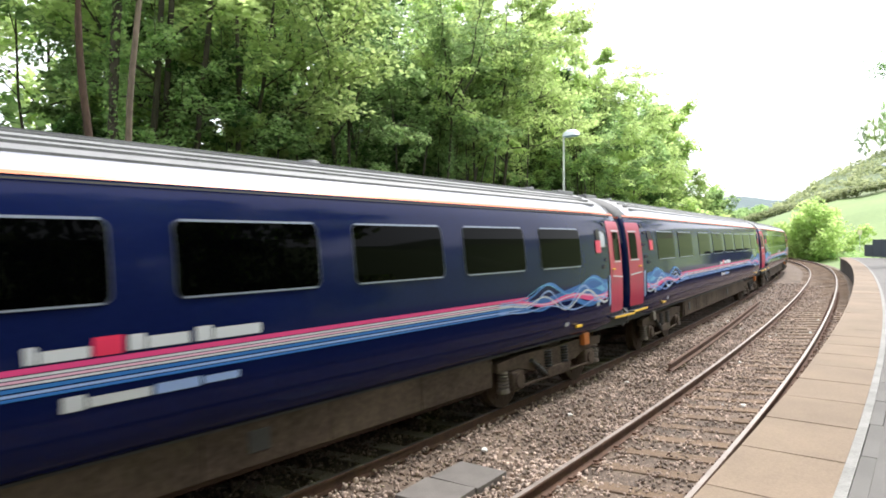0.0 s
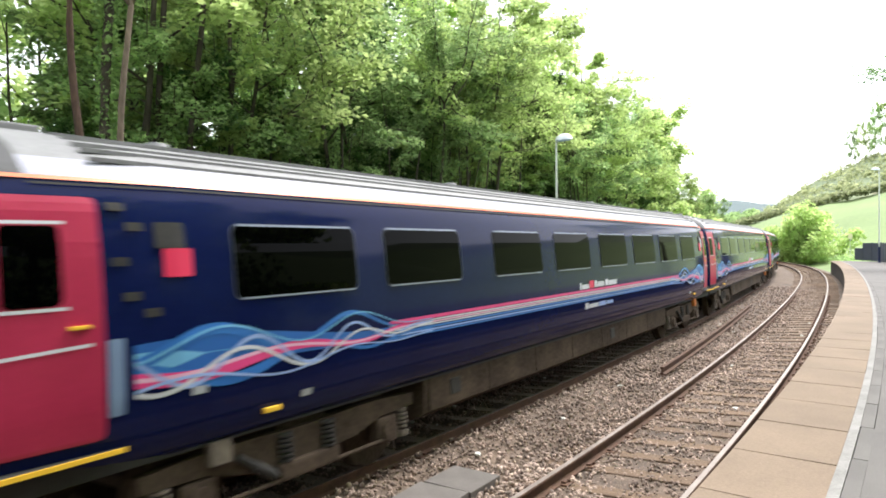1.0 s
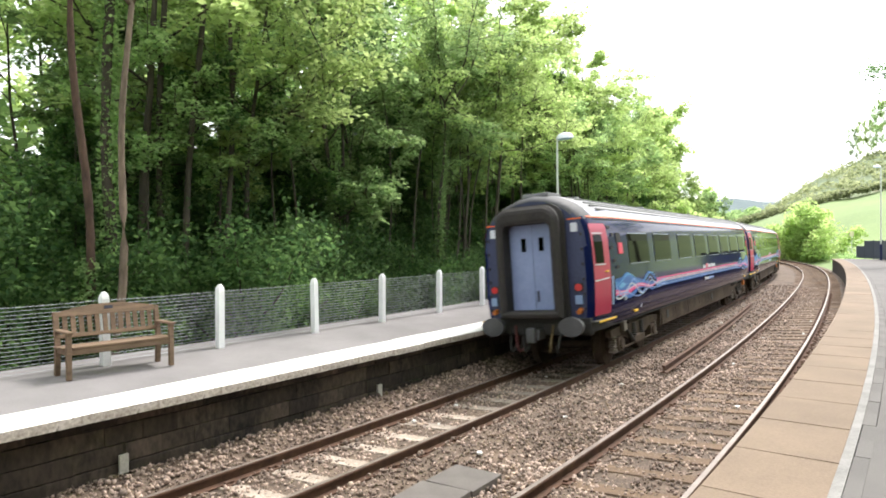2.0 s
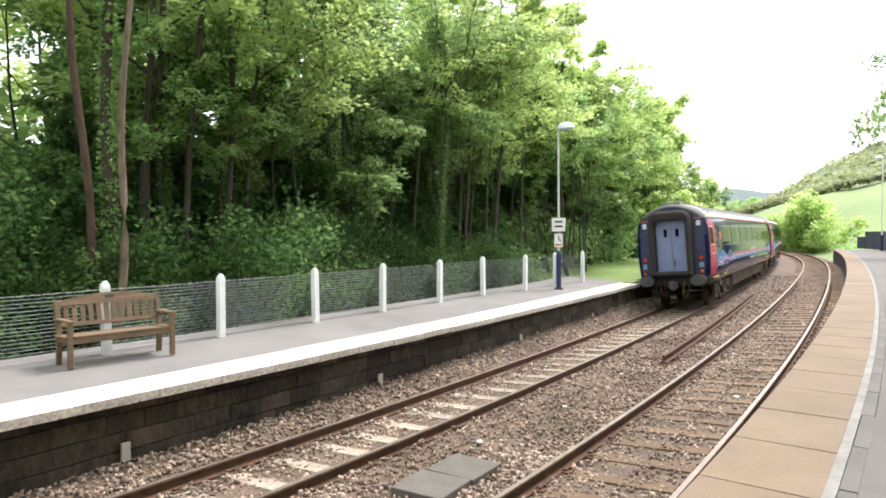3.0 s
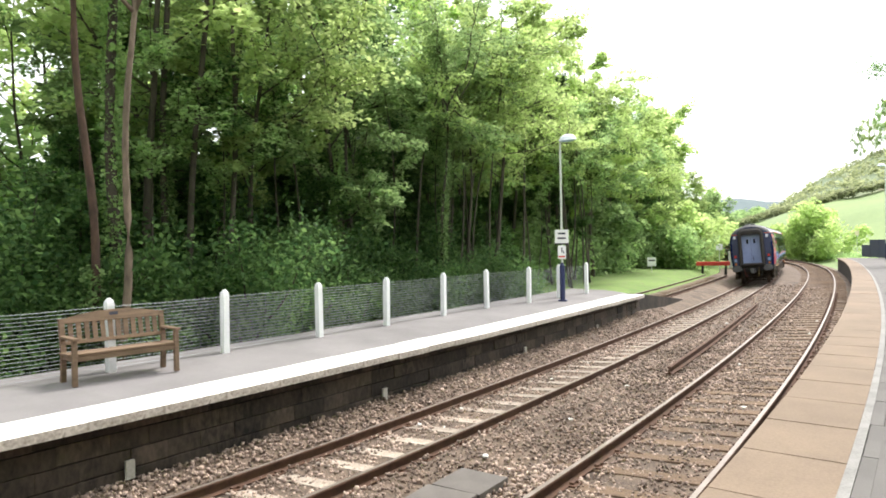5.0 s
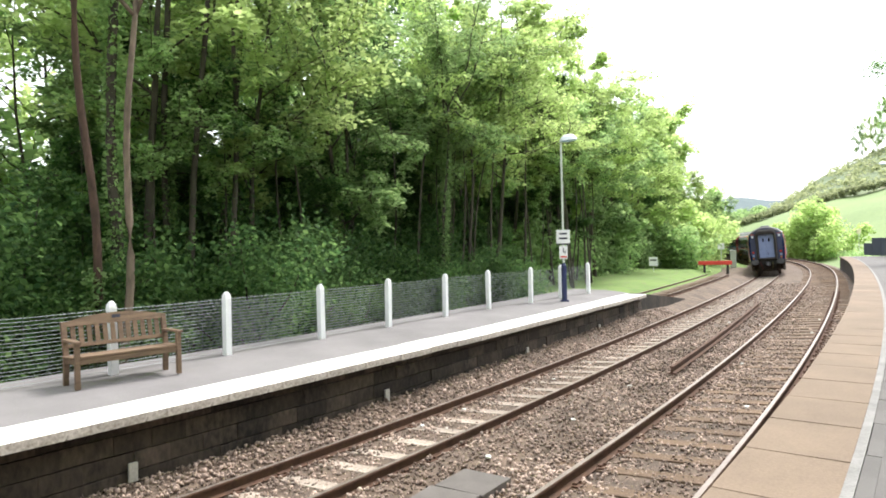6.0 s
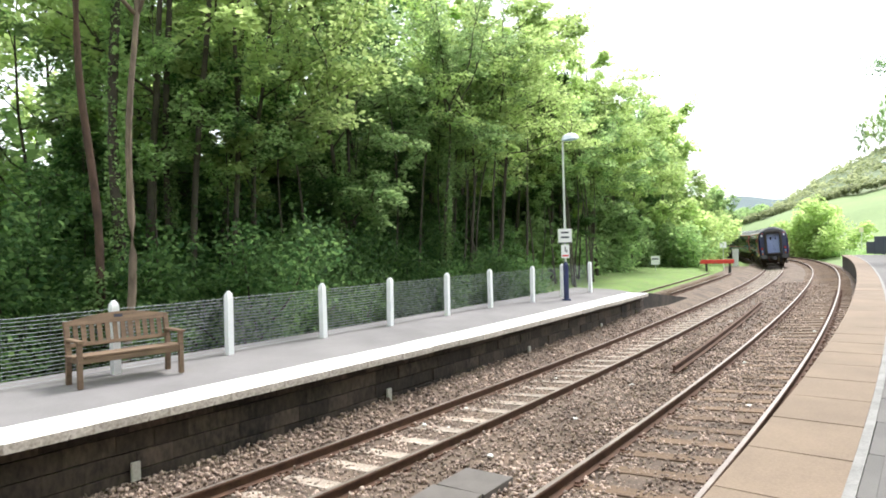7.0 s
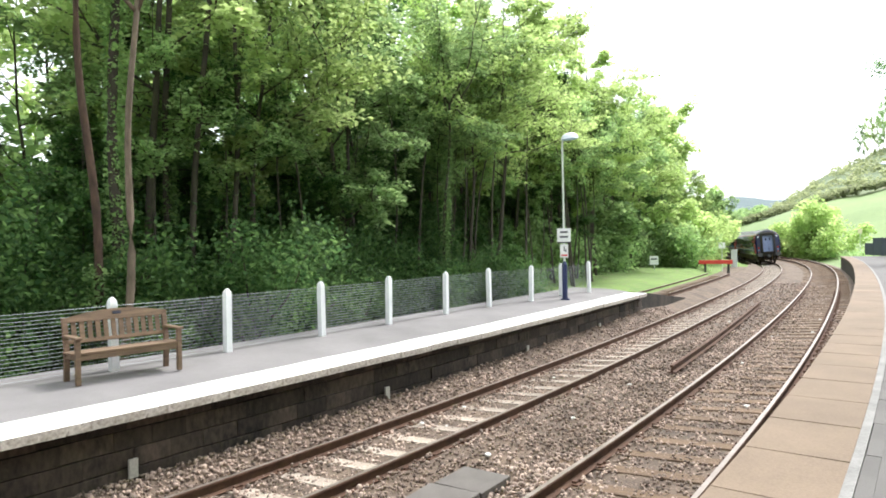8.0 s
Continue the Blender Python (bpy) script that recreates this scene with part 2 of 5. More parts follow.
M_UNDER = mat("brake-dust underframe", (0.030, 0.022, 0.017), (0.095, 0.071, 0.053), 0.95, scale=1.2, fine=18, bump=0.3, spec=0.1, rvar=0.03)
M_BLACK = mat("sooty black", (0.012, 0.012, 0.012), (0.035, 0.033, 0.03), 0.8, scale=3, fine=30, bump=0.2)
M_GANGWAY = mat("dusty gangway rubber", (0.014, 0.0125, 0.0125), (0.042, 0.036, 0.034), 0.8, scale=2.5, fine=20, bump=0.2)
M_INNERDOOR = mat("pale blue gangway door", (0.17, 0.215, 0.38), (0.23, 0.28, 0.46), 0.5, scale=2, fine=20, bump=0.04)
M_PINK = plain("pink stripe", (0.72, 0.06, 0.24), 0.4)
M_SKY = plain("bright blue stripe", (0.03, 0.16, 0.5), 0.35)
M_WHITE = plain("white vinyl", (0.6, 0.62, 0.68), 0.4)
M_PALE = plain("pale blue stripe", (0.3, 0.42, 0.75), 0.4)
M_ORANGE = plain("orange cantrail line", (0.75, 0.13, 0.02), 0.4)
M_YELLOW = plain("yellow step edge", (0.75, 0.45, 0.03), 0.5)
M_TEAK = mat("weathered bench timber", (0.10, 0.066, 0.042), (0.23, 0.15, 0.095), 0.75, scale=3, fine=50, bump=0.25, stretch=(1, 8, 8), obrand=0.15)
M_NAVY = mat("navy blue post paint", (0.012, 0.018, 0.07), (0.02, 0.028, 0.1), 0.45, scale=3, fine=30, bump=0.05)
M_POLE = mat("pale green-white pole paint", (0.52, 0.56, 0.5), (0.66, 0.7, 0.63), 0.5, scale=2, fine=20, bump=0.03)
M_LAMPSHADE = plain("white lamp hood", (0.75, 0.8, 0.85), 0.35)
M_LAMPLENS = plain("pale blue lamp lens", (0.35, 0.5, 0.62), 0.2)
M_MARKER = plain("faded yellow marker plate", (0.7, 0.66, 0.42), 0.5)
M_SIGN = plain("white sign plate", (0.8, 0.8, 0.8), 0.4)
M_INK = plain("dark sign print", (0.03, 0.03, 0.05), 0.5)
M_SIGNRED = plain("red sign print", (0.6, 0.04, 0.03), 0.5)
M_STOPRED = mat("red buffer beam paint", (0.5, 0.03, 0.02), (0.65, 0.06, 0.04), 0.6, scale=2, fine=20, bump=0.1)
M_CABINET = mat("pale grey cabinet", (0.55, 0.57, 0.55), (0.68, 0.7, 0.68), 0.6, scale=2, fine=20, bump=0.05)
M_HOARD = mat("blue-grey fence panel", (0.04, 0.05, 0.072), (0.07, 0.085, 0.115), 0.6, scale=1, fine=20, bump=0.05)
M_LITTER = mat("pale stone chip", (0.55, 0.54, 0.5), (0.75, 0.74, 0.7), 0.8, scale=8, fine=60, bump=0.3)
M_TROUGH = mat("grey concrete slab", (0.095, 0.083, 0.075), (0.155, 0.138, 0.127), 0.9, scale=3, fine=60, bump=0.25, obrand=0.12)
M_TAIL = plain("red tail lamp", (0.4, 0.015, 0.015), 0.3, emit=0.05)
M_AMBER = plain("orange jumper plug", (0.45, 0.13, 0.018), 0.6)
M_GREYBOX = plain("pale grey box", (0.45, 0.47, 0.52), 0.5)
M_SWIRL = plain("mid blue swirl", (0.022, 0.12, 0.42), 0.35)
M_CYAN = plain("pale cyan swirl", (0.16, 0.42, 0.68), 0.35)
M_PINKPALE = plain("pale pink stripe", (0.75, 0.42, 0.58), 0.4)
M_SIGNPINK = plain("red vinyl mark", (0.7, 0.03, 0.1), 0.4)
M_BEAD = plain("bright window bead", (0.27, 0.3, 0.4), 0.35, 0.3)
M_RIB = mat("roof rib", (0.10, 0.10, 0.11), (0.2, 0.2, 0.21), 0.6, scale=2, fine=20, bump=0.1)
M_ENDWALL = mat("grimy blue end wall", (0.014, 0.02, 0.06), (0.034, 0.043, 0.10), 0.5, scale=1.6, fine=14, bump=0.1)
M_DUSTY = mat("dusty spring steel", (0.09, 0.075, 0.06), (0.19, 0.16, 0.13), 0.8, scale=4, fine=30, bump=0.2)
M_BUFFER = mat("dark grey buffer steel", (0.035, 0.035, 0.038), (0.075, 0.075, 0.08), 0.55, scale=4, fine=30, bump=0.1)
M_PALEBLUE = plain("pale blue box paint", (0.18, 0.26, 0.42), 0.5)
M_HOSERED = plain("dirty red hose", (0.09, 0.02, 0.018), 0.7)
M_HOSEYEL = plain("dirty yellow hose", (0.12, 0.085, 0.03), 0.7)
M_TROUGHPALE = mat("grubby pale plate", (0.34, 0.32, 0.29), (0.55, 0.53, 0.49), 0.8, scale=5, fine=40, bump=0.2)
M_ROOFEND = mat("sooty roof end", (0.035, 0.035, 0.04), (0.085, 0.085, 0.09), 0.7, scale=2, fine=20, bump=0.1)
# ------------------------------------------------------------------ ground and hills
def smooth(a, b, x):
    t = np.clip((np.asarray(x, float) - a) / (b - a), 0, 1)
    return t * t * (3 - 2 * t)


def ground_z(x, y, s, o):
    r, az = np.hypot(x, y), np.degrees(np.arctan2(x, y))
    z = np.full(np.shape(x), -0.72)
    z = z + smooth(-5.2, -9.0, o) * 1.05 + smooth(-10, -45, o) * (5.5 + 3.5 * smooth(14, 34, s))      # wooded bank
    z = z + smooth(2.0, 7.0, o) * 0.7
    h1 = np.interp(az, (-180, 15, 20, 25, 34.6, 50, 100, 180), (3, 3, 4, 6.5, 15, 22, 30, 12))
    h2 = np.interp(az, (-180, 15, 22, 25, 27.8, 31.4, 34.6, 50, 120, 180), (8, 8, 9, 12, 18, 32, 39, 52, 60, 25))
    k1, k2 = np.clip((r - 105) / 95, 0, 1) ** 1.2, np.clip((r - 200) / 130, 0, 1)
    z = z + (h1 * k1 + (h2 - h1) * k2) * smooth(6, 40, o)
    z = z + smooth(9, 60, o) * 14 * smooth(45, 70, az) * smooth(150, 60, r)     # hillside behind the near platform
    far = np.interp(az, (-180, 0, 12, 18, 22, 25, 28, 34, 60, 180), (20, 25, 40, 50, 56, 55, 46, 50, 60, 20))
    z = z + smooth(420, 950, r) * np.maximum(far - h2 * 0.8, 0)
    return z


def ground():
    rad = np.concatenate([np.linspace(1.5, 60, 40), np.geomspace(63, 400, 45), np.geomspace(420, 3000, 24)])
    azs = np.radians(np.concatenate([np.arange(-180, -45, 6), np.arange(-45, 60, 1.0), np.arange(60, 180, 6)]))
    A, R = np.meshgrid(azs, rad)
    X, Y = R * np.sin(A), R * np.cos(A)
    S, O = plan_of(X, Y)
    Z = ground_z(X, Y, S, O)
    bm = bmesh.new()
    vs = [[bm.verts.new((X[i, j], Y[i, j], Z[i, j] + (noise.noise((X[i, j] * .08, Y[i, j] * .08, 0)) * min(1.5, R[i, j] * .01) if R[i, j] > 60 else 0)))
           for j in range(len(azs))] for i in range(len(rad))]
    c = bm.verts.new((0, 0, -0.6))
    n = len(azs)
    for i in range(len(rad) - 1):
        for j in range(n):
            k = (j + 1) % n
            bm.faces.new((vs[i][j], vs[i + 1][j], vs[i + 1][k], vs[i][k]))
    for j in range(n):
        bm.faces.new((c, vs[0][j], vs[0][(j + 1) % n]))
    bm.faces.ensure_lookup_table()
    for i in range(len(rad) - 1):
        for j in range(n):
            f = bm.faces[i * n + j]
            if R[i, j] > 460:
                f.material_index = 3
            elif -14 < O[i, j] < -4 and 20 < S[i, j] < 120:
                f.material_index = 4
            elif O[i, j] < -8.5 and (S[i, j] < 34 or O[i, j] < -12) and R[i, j] < 160:
                f.material_index = 1
            elif R[i, j] > 203 and O[i, j] > 0:
                f.material_index = 2
    ob = part("ground", bm, [M_GRASS, M_SOIL, M_SCRUB, M_RIDGE_HAZY, M_VERGE], smooth=True)
    if ob.data.polygons[0].normal.z < 0:
        ob.data.flip_normals()
    return tagged(ob, "green meadow ground rising to wooded hills", "ground", kind="structure")


def height(x, y):
    s, o = plan_of(np.array([x]), np.array([y]))
    return float(ground_z(np.array([x]), np.array([y]), s, o)[0])


def strip(name, o0, o1, z0, z1, s0, s1, step, material, label, category, cols=8, wob=0.0):
    bm = bmesh.new()
    rows = []
    n = int((s1 - s0) / step) + 1
    for i in range(n):
        s = s0 + (s1 - s0) * i / (n - 1)
        rows.append([line(s, o0 + (o1 - o0) * j / cols, z0 + (z1 - z0) * j / cols + wob * noise.noise((s * 1.3, j * 1.7, 3))) for j in range(cols + 1)])
    loft(bm, rows, False)
    ob = part(name, bm, material, smooth=True)
    if ob.data.polygons[0].normal.z < 0:
        ob.data.flip_normals()
    return tagged(ob, label, category, kind="structure")


RAIL = [(-0.07, 0), (0.07, 0), (0.07, 0.012), (0.012, 0.035), (0.010, 0.115), (0.035, 0.125), (0.035, 0.148), (0.028, 0.158),
        (-0.028, 0.158), (-0.035, 0.148), (-0.035, 0.125), (-0.010, 0.115), (-0.012, 0.035), (-0.07, 0.012)]


def rail(parent, o, top, s0, s1):
    bm = bmesh.new()
    sweep(bm, [(a, b - 0.158) for a, b in RAIL], s0, s1, 1.0, dz=top, o0=o)
    for f in bm.faces:
        f.material_index = 1 if f.normal.z > 0.75 and f.calc_center_median().z > top - 0.02 else 0
    return part("rail", bm, [M_RAIL_SIDE, M_RAIL_TOP], parent)


def sleeper_mesh(name, material, length=2.55, across=0.25):
    bm = bmesh.new()
    box(bm, -length / 2, length / 2, -across / 2, across / 2, -0.2, 0, 0.015)
    return mesh_from(bm, name, material)


def chair_mesh():
    bm = bmesh.new()
    box(bm, -0.16, 0.16, -0.09, 0.09, -0.03, 0.02, 0.01)
    for sx in (-1, 1):
        cyl(bm, 0.022, 0.022, (sx * 0.12, 0.04, 0.02), (sx * 0.12, 0.04, 0.05), 8)
        box(bm, sx * 0.085 - 0.03, sx * 0.085 + 0.03, -0.05, 0.05, 0.0, 0.045, 0.008)
    return mesh_from(bm, "rail_chair", M_RAIL_SIDE)


def railway(name, o, z_right, e, s0, s1, material, label, gap=0.7):
    t = empty(name)
    tagged(t, label, "railway track", kind="structure")
    rail(t, o - 0.7525, z_right + e, s0, s1)
    rail(t, o + 0.7525, z_right, s0, s1)
    sm, cm = sleeper_mesh("sleeper", material), chair_mesh()
    n = int((s1 - max(s0, -2)) / gap)
    for i in range(min(n, 150)):
        s = max(s0, -2) + i * gap + random.uniform(-0.03, 0.03)
        p = line(s, o, z_right + e / 2 - 0.165)
        m = Matrix.Translation(p) @ pose(0, 0, 0, 0, math.degrees(math.atan2(e, 1.505)), turn_at(s) + random.uniform(-0.8, 0.8))
        piece("sleeper", sm, t, m @ pose(random.uniform(-0.04, 0.04), 0, 0))
        if s < 40:
            for sd in (-0.7525, 0.7525):
                piece("rail_chair", cm, t, m @ pose(sd, 0, 0.002))
    return t


def stones(name, zones, label):
    """Loose stones joined as one mesh; zones: (count, s0, s1, o0, o1, level or None for the bed's own, smallest, largest)."""
    rng = np.random.default_rng(5)
    phi = (1 + 5 ** 0.5) / 2
    base = np.array([(-1, phi, 0), (1, phi, 0), (-1, -phi, 0), (1, -phi, 0), (0, -1, phi), (0, 1, phi), (0, -1, -phi), (0, 1, -phi),
                     (phi, 0, -1), (phi, 0, 1), (-phi, 0, -1), (-phi, 0, 1)]) / 1.9
    tris = np.array([(0, 11, 5), (0, 5, 1), (0, 1, 7), (0, 7, 10), (0, 10, 11), (1, 5, 9), (5, 11, 4), (11, 10, 2), (10, 7, 6), (7, 1, 8),
                     (3, 9, 4), (3, 4, 2), (3, 2, 6), (3, 6, 8), (3, 8, 9), (4, 9, 5), (2, 4, 11), (6, 2, 10), (8, 6, 7), (9, 8, 1)])
    V, F, k = [], [], 0
    for cnt, s0, s1, o0, o1, level, a, c in zones:
        s = s0 + (s1 - s0) * rng.random(cnt) ** 1.4
        o = rng.uniform(o0, o1, cnt)
        th = np.interp(s, LS, LT)
        P = np.stack([np.interp(s, LS, LX) + np.cos(th) * o, np.interp(s, LS, LY) - np.sin(th) * o,
                      (bed_z(s, o) + 0.012 if level is None else level) + rng.uniform(-0.02, 0.02, cnt)], 1)
        size = rng.uniform(a, c, cnt)[:, None, None] * rng.uniform(0.45, 1.45, (cnt, 1, 3)) * rng.uniform(0.6, 1.3, (cnt, 12, 1))
        body = base[None] * size
        ang = rng.uniform(0, 6.283, (cnt, 2))
        ca, sa_ = np.cos(ang[:, 0])[:, None], np.sin(ang[:, 0])[:, None]
        x, y = body[..., 0] * ca - body[..., 1] * sa_, body[..., 0] * sa_ + body[..., 1] * ca
        cb, sb = np.cos(ang[:, 1])[:, None], np.sin(ang[:, 1])[:, None]
        y, z = y * cb - body[..., 2] * sb, y * sb + body[..., 2] * cb
        V.append((np.stack([x, y, z], 2) + P[:, None]).reshape(-1, 3))
        F.append((tris[None] + (np.arange(cnt) * 12)[:, None, None] + k).reshape(-1, 3))
        k += cnt * 12
    return tagged(fast_mesh(name, np.concatenate(V), np.concatenate(F), M_STONE), label, "ballast", kind="stuff")


def fast_mesh(name, V, F, material):
    me = fast_data(name, V, F, material)
    return new(name, me)


def fast_data(name, V, F, material):
    me = bpy.data.meshes.new(name)
    nv, nf, k = len(V), len(F), F.shape[1]
    me.vertices.add(nv)
    me.vertices.foreach_set("co", V.astype(np.float32).ravel())
    me.loops.add(nf * k)
    me.loops.foreach_set("vertex_index", F.astype(np.int32).ravel())
    me.polygons.add(nf)
    me.polygons.foreach_set("loop_start", np.arange(0, nf * k, k, dtype=np.int32))
    me.update(calc_edges=True)
    me.materials.append(material)
    return me


# ------------------------------------------------------------------ platforms
FAR_TOP, FAR_EDGE, FAR_END = 0.65, -4.92, 26.3
FAR_BACK = 0.745                # the asphalt rises towards the fence
NEAR_TOP, NEAR_EDGE = 0.93, 1.46
N0, N1 = -14, 66


def far_platform():
    t = empty("platform_far")
    tagged(t, "old stone platform with white painted edge and grey asphalt", "platform", kind="structure")
    bm = bmesh.new()
    sweep(bm, [(FAR_EDGE - 0.775, -0.6), (FAR_EDGE - 0.775, FAR_TOP - 0.004), (-6.1, FAR_TOP + 0.05), (-6.6, FAR_BACK), (-7.9, FAR_BACK + 0.03), (-7.9, -0.6)], -30, FAR_END, 1.0)
    part("asphalt_surface", bm, M_ASPHALT_FAR, t, "pale grey asphalt")
    bm = bmesh.new()
    sweep(bm, [(FAR_EDGE - 0.77, -0.6), (FAR_EDGE - 0.30, -0.6), (FAR_EDGE - 0.30, FAR_TOP - 0.125), (FAR_EDGE - 0.77, FAR_TOP - 0.125)], -30, FAR_END, 1.0)
    part("wall_core", bm, M_WALL, t, "dark sooty mortar")
    # the ramp at the end
    bm = bmesh.new()
    rings = []
    for k in range(9):
        s, z = FAR_END + 0.005 + k * 0.9, FAR_TOP - 0.02 - 0.095 * k
        rings.append([line(s, FAR_EDGE - 0.3, -0.5), line(s, FAR_EDGE - 0.3, z), line(s, FAR_EDGE - 1.9, z + 0.02), line(s, FAR_EDGE - 1.9, -0.5)])
    loft(bm, rings, True, True)
    bmesh.ops.recalc_face_normals(bm, faces=bm.faces)
    part("ramp", bm, M_WALL, t, "dark ramp at the platform's end")
    return t


def near_platform():
    t = empty("platform_near")
    tagged(t, "curving platform with buff edge slabs and grey asphalt", "platform", kind="structure")
    bm = bmesh.new()
    sweep(bm, [(2.34, -0.6), (7.5, -0.6), (7.5, NEAR_TOP - 0.02), (2.34, NEAR_TOP - 0.004)], N0, N1, 1.0)
    part("asphalt_surface", bm, M_ASPHALT, t, "grey asphalt")
    bm = bmesh.new()
    sweep(bm, [(NEAR_EDGE + 0.10, -0.6), (2.339, -0.6), (2.339, NEAR_TOP - 0.085), (NEAR_EDGE + 0.10, NEAR_TOP - 0.085)], N0, N1, 1.0)
    part("wall_core", bm, M_WALL, t, "grey platform wall")
    bm = bmesh.new()
    sweep(bm, [(2.165, NEAR_TOP - 0.03), (2.235, NEAR_TOP - 0.03), (2.235, NEAR_TOP + 0.004), (2.165, NEAR_TOP + 0.004)], N0, N1, 1.0)
    part("white_line", bm, M_WHITELINE, t, "worn white safety line")
    return t


def slab_row(parent, name, s0, s1, step, o0, o1, z0, z1, mats, gap=0.008, drop=0.006, bev=0.012, jut=0.006):
    """Slabs laid along the line, each an object on one of three shared meshes."""
    kinds = []
    for k in range(3):
        bm = bmesh.new()
        w = o1 - o0
        box(bm, -w / 2, w / 2, -step / 2 + gap, step / 2 - gap, z0 - z1, 0, bev)
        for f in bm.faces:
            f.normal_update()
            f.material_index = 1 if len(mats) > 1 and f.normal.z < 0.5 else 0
        kinds.append(mesh_from(bm, name, mats))
    n = int((s1 - s0) / step)
    for i in range(n):
        s = s0 + (i + 0.5) * step
        p = line(s, (o0 + o1) / 2, z1 + random.uniform(-drop, 0))
        piece(name, kinds[i % 3], parent, Matrix.Translation(p) @ pose(random.uniform(-jut, jut), 0, 0, random.uniform(-0.15, 0.15), random.uniform(-0.2, 0.2), turn_at(s)))


ground()
def bed_z(s, o):
    """Level of the ballast: it fills the cribs to just below the sleepers and banks up against the far platform's wall."""
    oo = (-5.4, -5.1, -4.7, -4.5, -2.82, -2.6, -1.5, 1.45, 1.9)
    zz = (-0.30, -0.29, -0.40, -0.475, -0.372, -0.28, -0.325, -0.152, -0.26)
    return np.interp(o, oo, zz) + np.maximum(0.0, (-4.5 - o) / 0.6) * np.interp(s, (3, 14, 26, 30), (0.02, 0.15, 0.26, 0.1))


def ballast_bed():
    bm = bmesh.new()
    rows = []
    for i in range(541):
        s = -40 + i * 0.5
        row = []
        for j in range(41):
            o = -5.4 + 7.3 * j / 40
            row.append(line(s, o, float(bed_z(s, o)) + 0.022 * noise.noise((s * 1.7, o * 2.3, 3)) if s < 140 else -0.35))
        rows.append(row)
    loft(bm, rows, False)
    ob = part("ballast_bed", bm, M_BALLAST, smooth=True)
    if ob.data.polygons[0].normal.z < 0:
        ob.data.flip_normals()
    return tagged(ob, "brown grey stone ballast bed", "ballast", kind="structure")


ballast_bed()
strip("ballast_shoulder", -5.7, -4.35, -0.04, -0.46, FAR_END + 0.3, 76, 0.8, M_BALLAST, "stony shoulder beside the far track", "ballast", 6, 0.05)
NEAR_TRACK = railway("railway_track_near", 0.0, 0.0, E_CANT, -30, 130, M_WOOD_SLEEPER, "railway track with rusty rails on brown timber sleepers")
FAR_TRACK = railway("railway_track_far", D_FAR, Z_FAR, E_CANT, -40, 130, M_CONC_SLEEPER, "railway track with rusty rails on pale sleepers")
FAR_PLATFORM = far_platform()
NEAR_PLATFORM = near_platform()
# ------------------------------------------------------------------ train
PROF = ((0.92, 1.16), (1.02, 1.245), (1.12, 1.285), (1.25, 1.318), (1.5, 1.35), (1.9, 1.37), (2.3, 1.37), (2.7, 1.355), (3.0, 1.315), (3.225, 1.243), (3.3, 1.185), (3.42, 1.07), (3.53, 0.92),
        (3.65, 0.68), (3.75, 0.38), (3.79, 0.0))
LEN = 10.85                     # half the body's length
PITCH = 22.1
WIN = (2.21, 4.37, 6.94, 9.14, 11.34, 13.5, 15.62, 17.76)     # window starts, from the rear end


END = LEN - 0.15                # the end walls; the body narrows towards them


def wide(z, y=0.0):
    return float(np.interp(z, [p[0] for p in PROF], [p[1] for p in PROF])) * taper(y)


def taper(y):
    return float(np.interp(abs(y), (END - 1.5, END - 0.1), (1.0, 0.895)))


def along(y0, y1):
    """The stations of a panel from y0 to y1, with those where the body begins to narrow."""
    return [y0] + [y for y in (-END + 1.5, END - 1.5) if y0 < y < y1] + [y1]


def patch(bm, side, y0, y1, z0, z1, eps, r=0.0, steps=8):
    """A panel on the coach side, following its curve, with rounded corners."""
    zs = [z0 + (z1 - z0) * i / steps for i in range(steps + 1)]
    if r:
        zs += [z0 + r * k for k in (0.1, 0.3, 0.6, 1)] + [z1 - r * k for k in (0.1, 0.3, 0.6, 1)]
    rows = []
    for z in sorted(set(zs)):
        d = max(0.0, min(z - z0, z1 - z))
        c = r - math.sqrt(max(0, r * r - (r - d) ** 2)) if r and d < r else 0.0
        rows.append([(side * (wide(z, y) + eps), y, z) for y in along(y0 + c, y1 - c)])
    loft(bm, rows, False)
    face_out(bm, side)


def face_out(bm, side):
    for f in bm.faces:
        f.normal_update()
        if f.normal.x * side < 0:
            f.normal_flip()


def ribbon(bm, side, pts, eps):
    """A band on the side: pts are (y, z, half height)."""
    loft(bm, [[(side * (wide(z - h, y) + eps), y, z - h), (side * (wide(z + h, y) + eps), y, z + h)] for y, z, h in pts], False)
    face_out(bm, side)


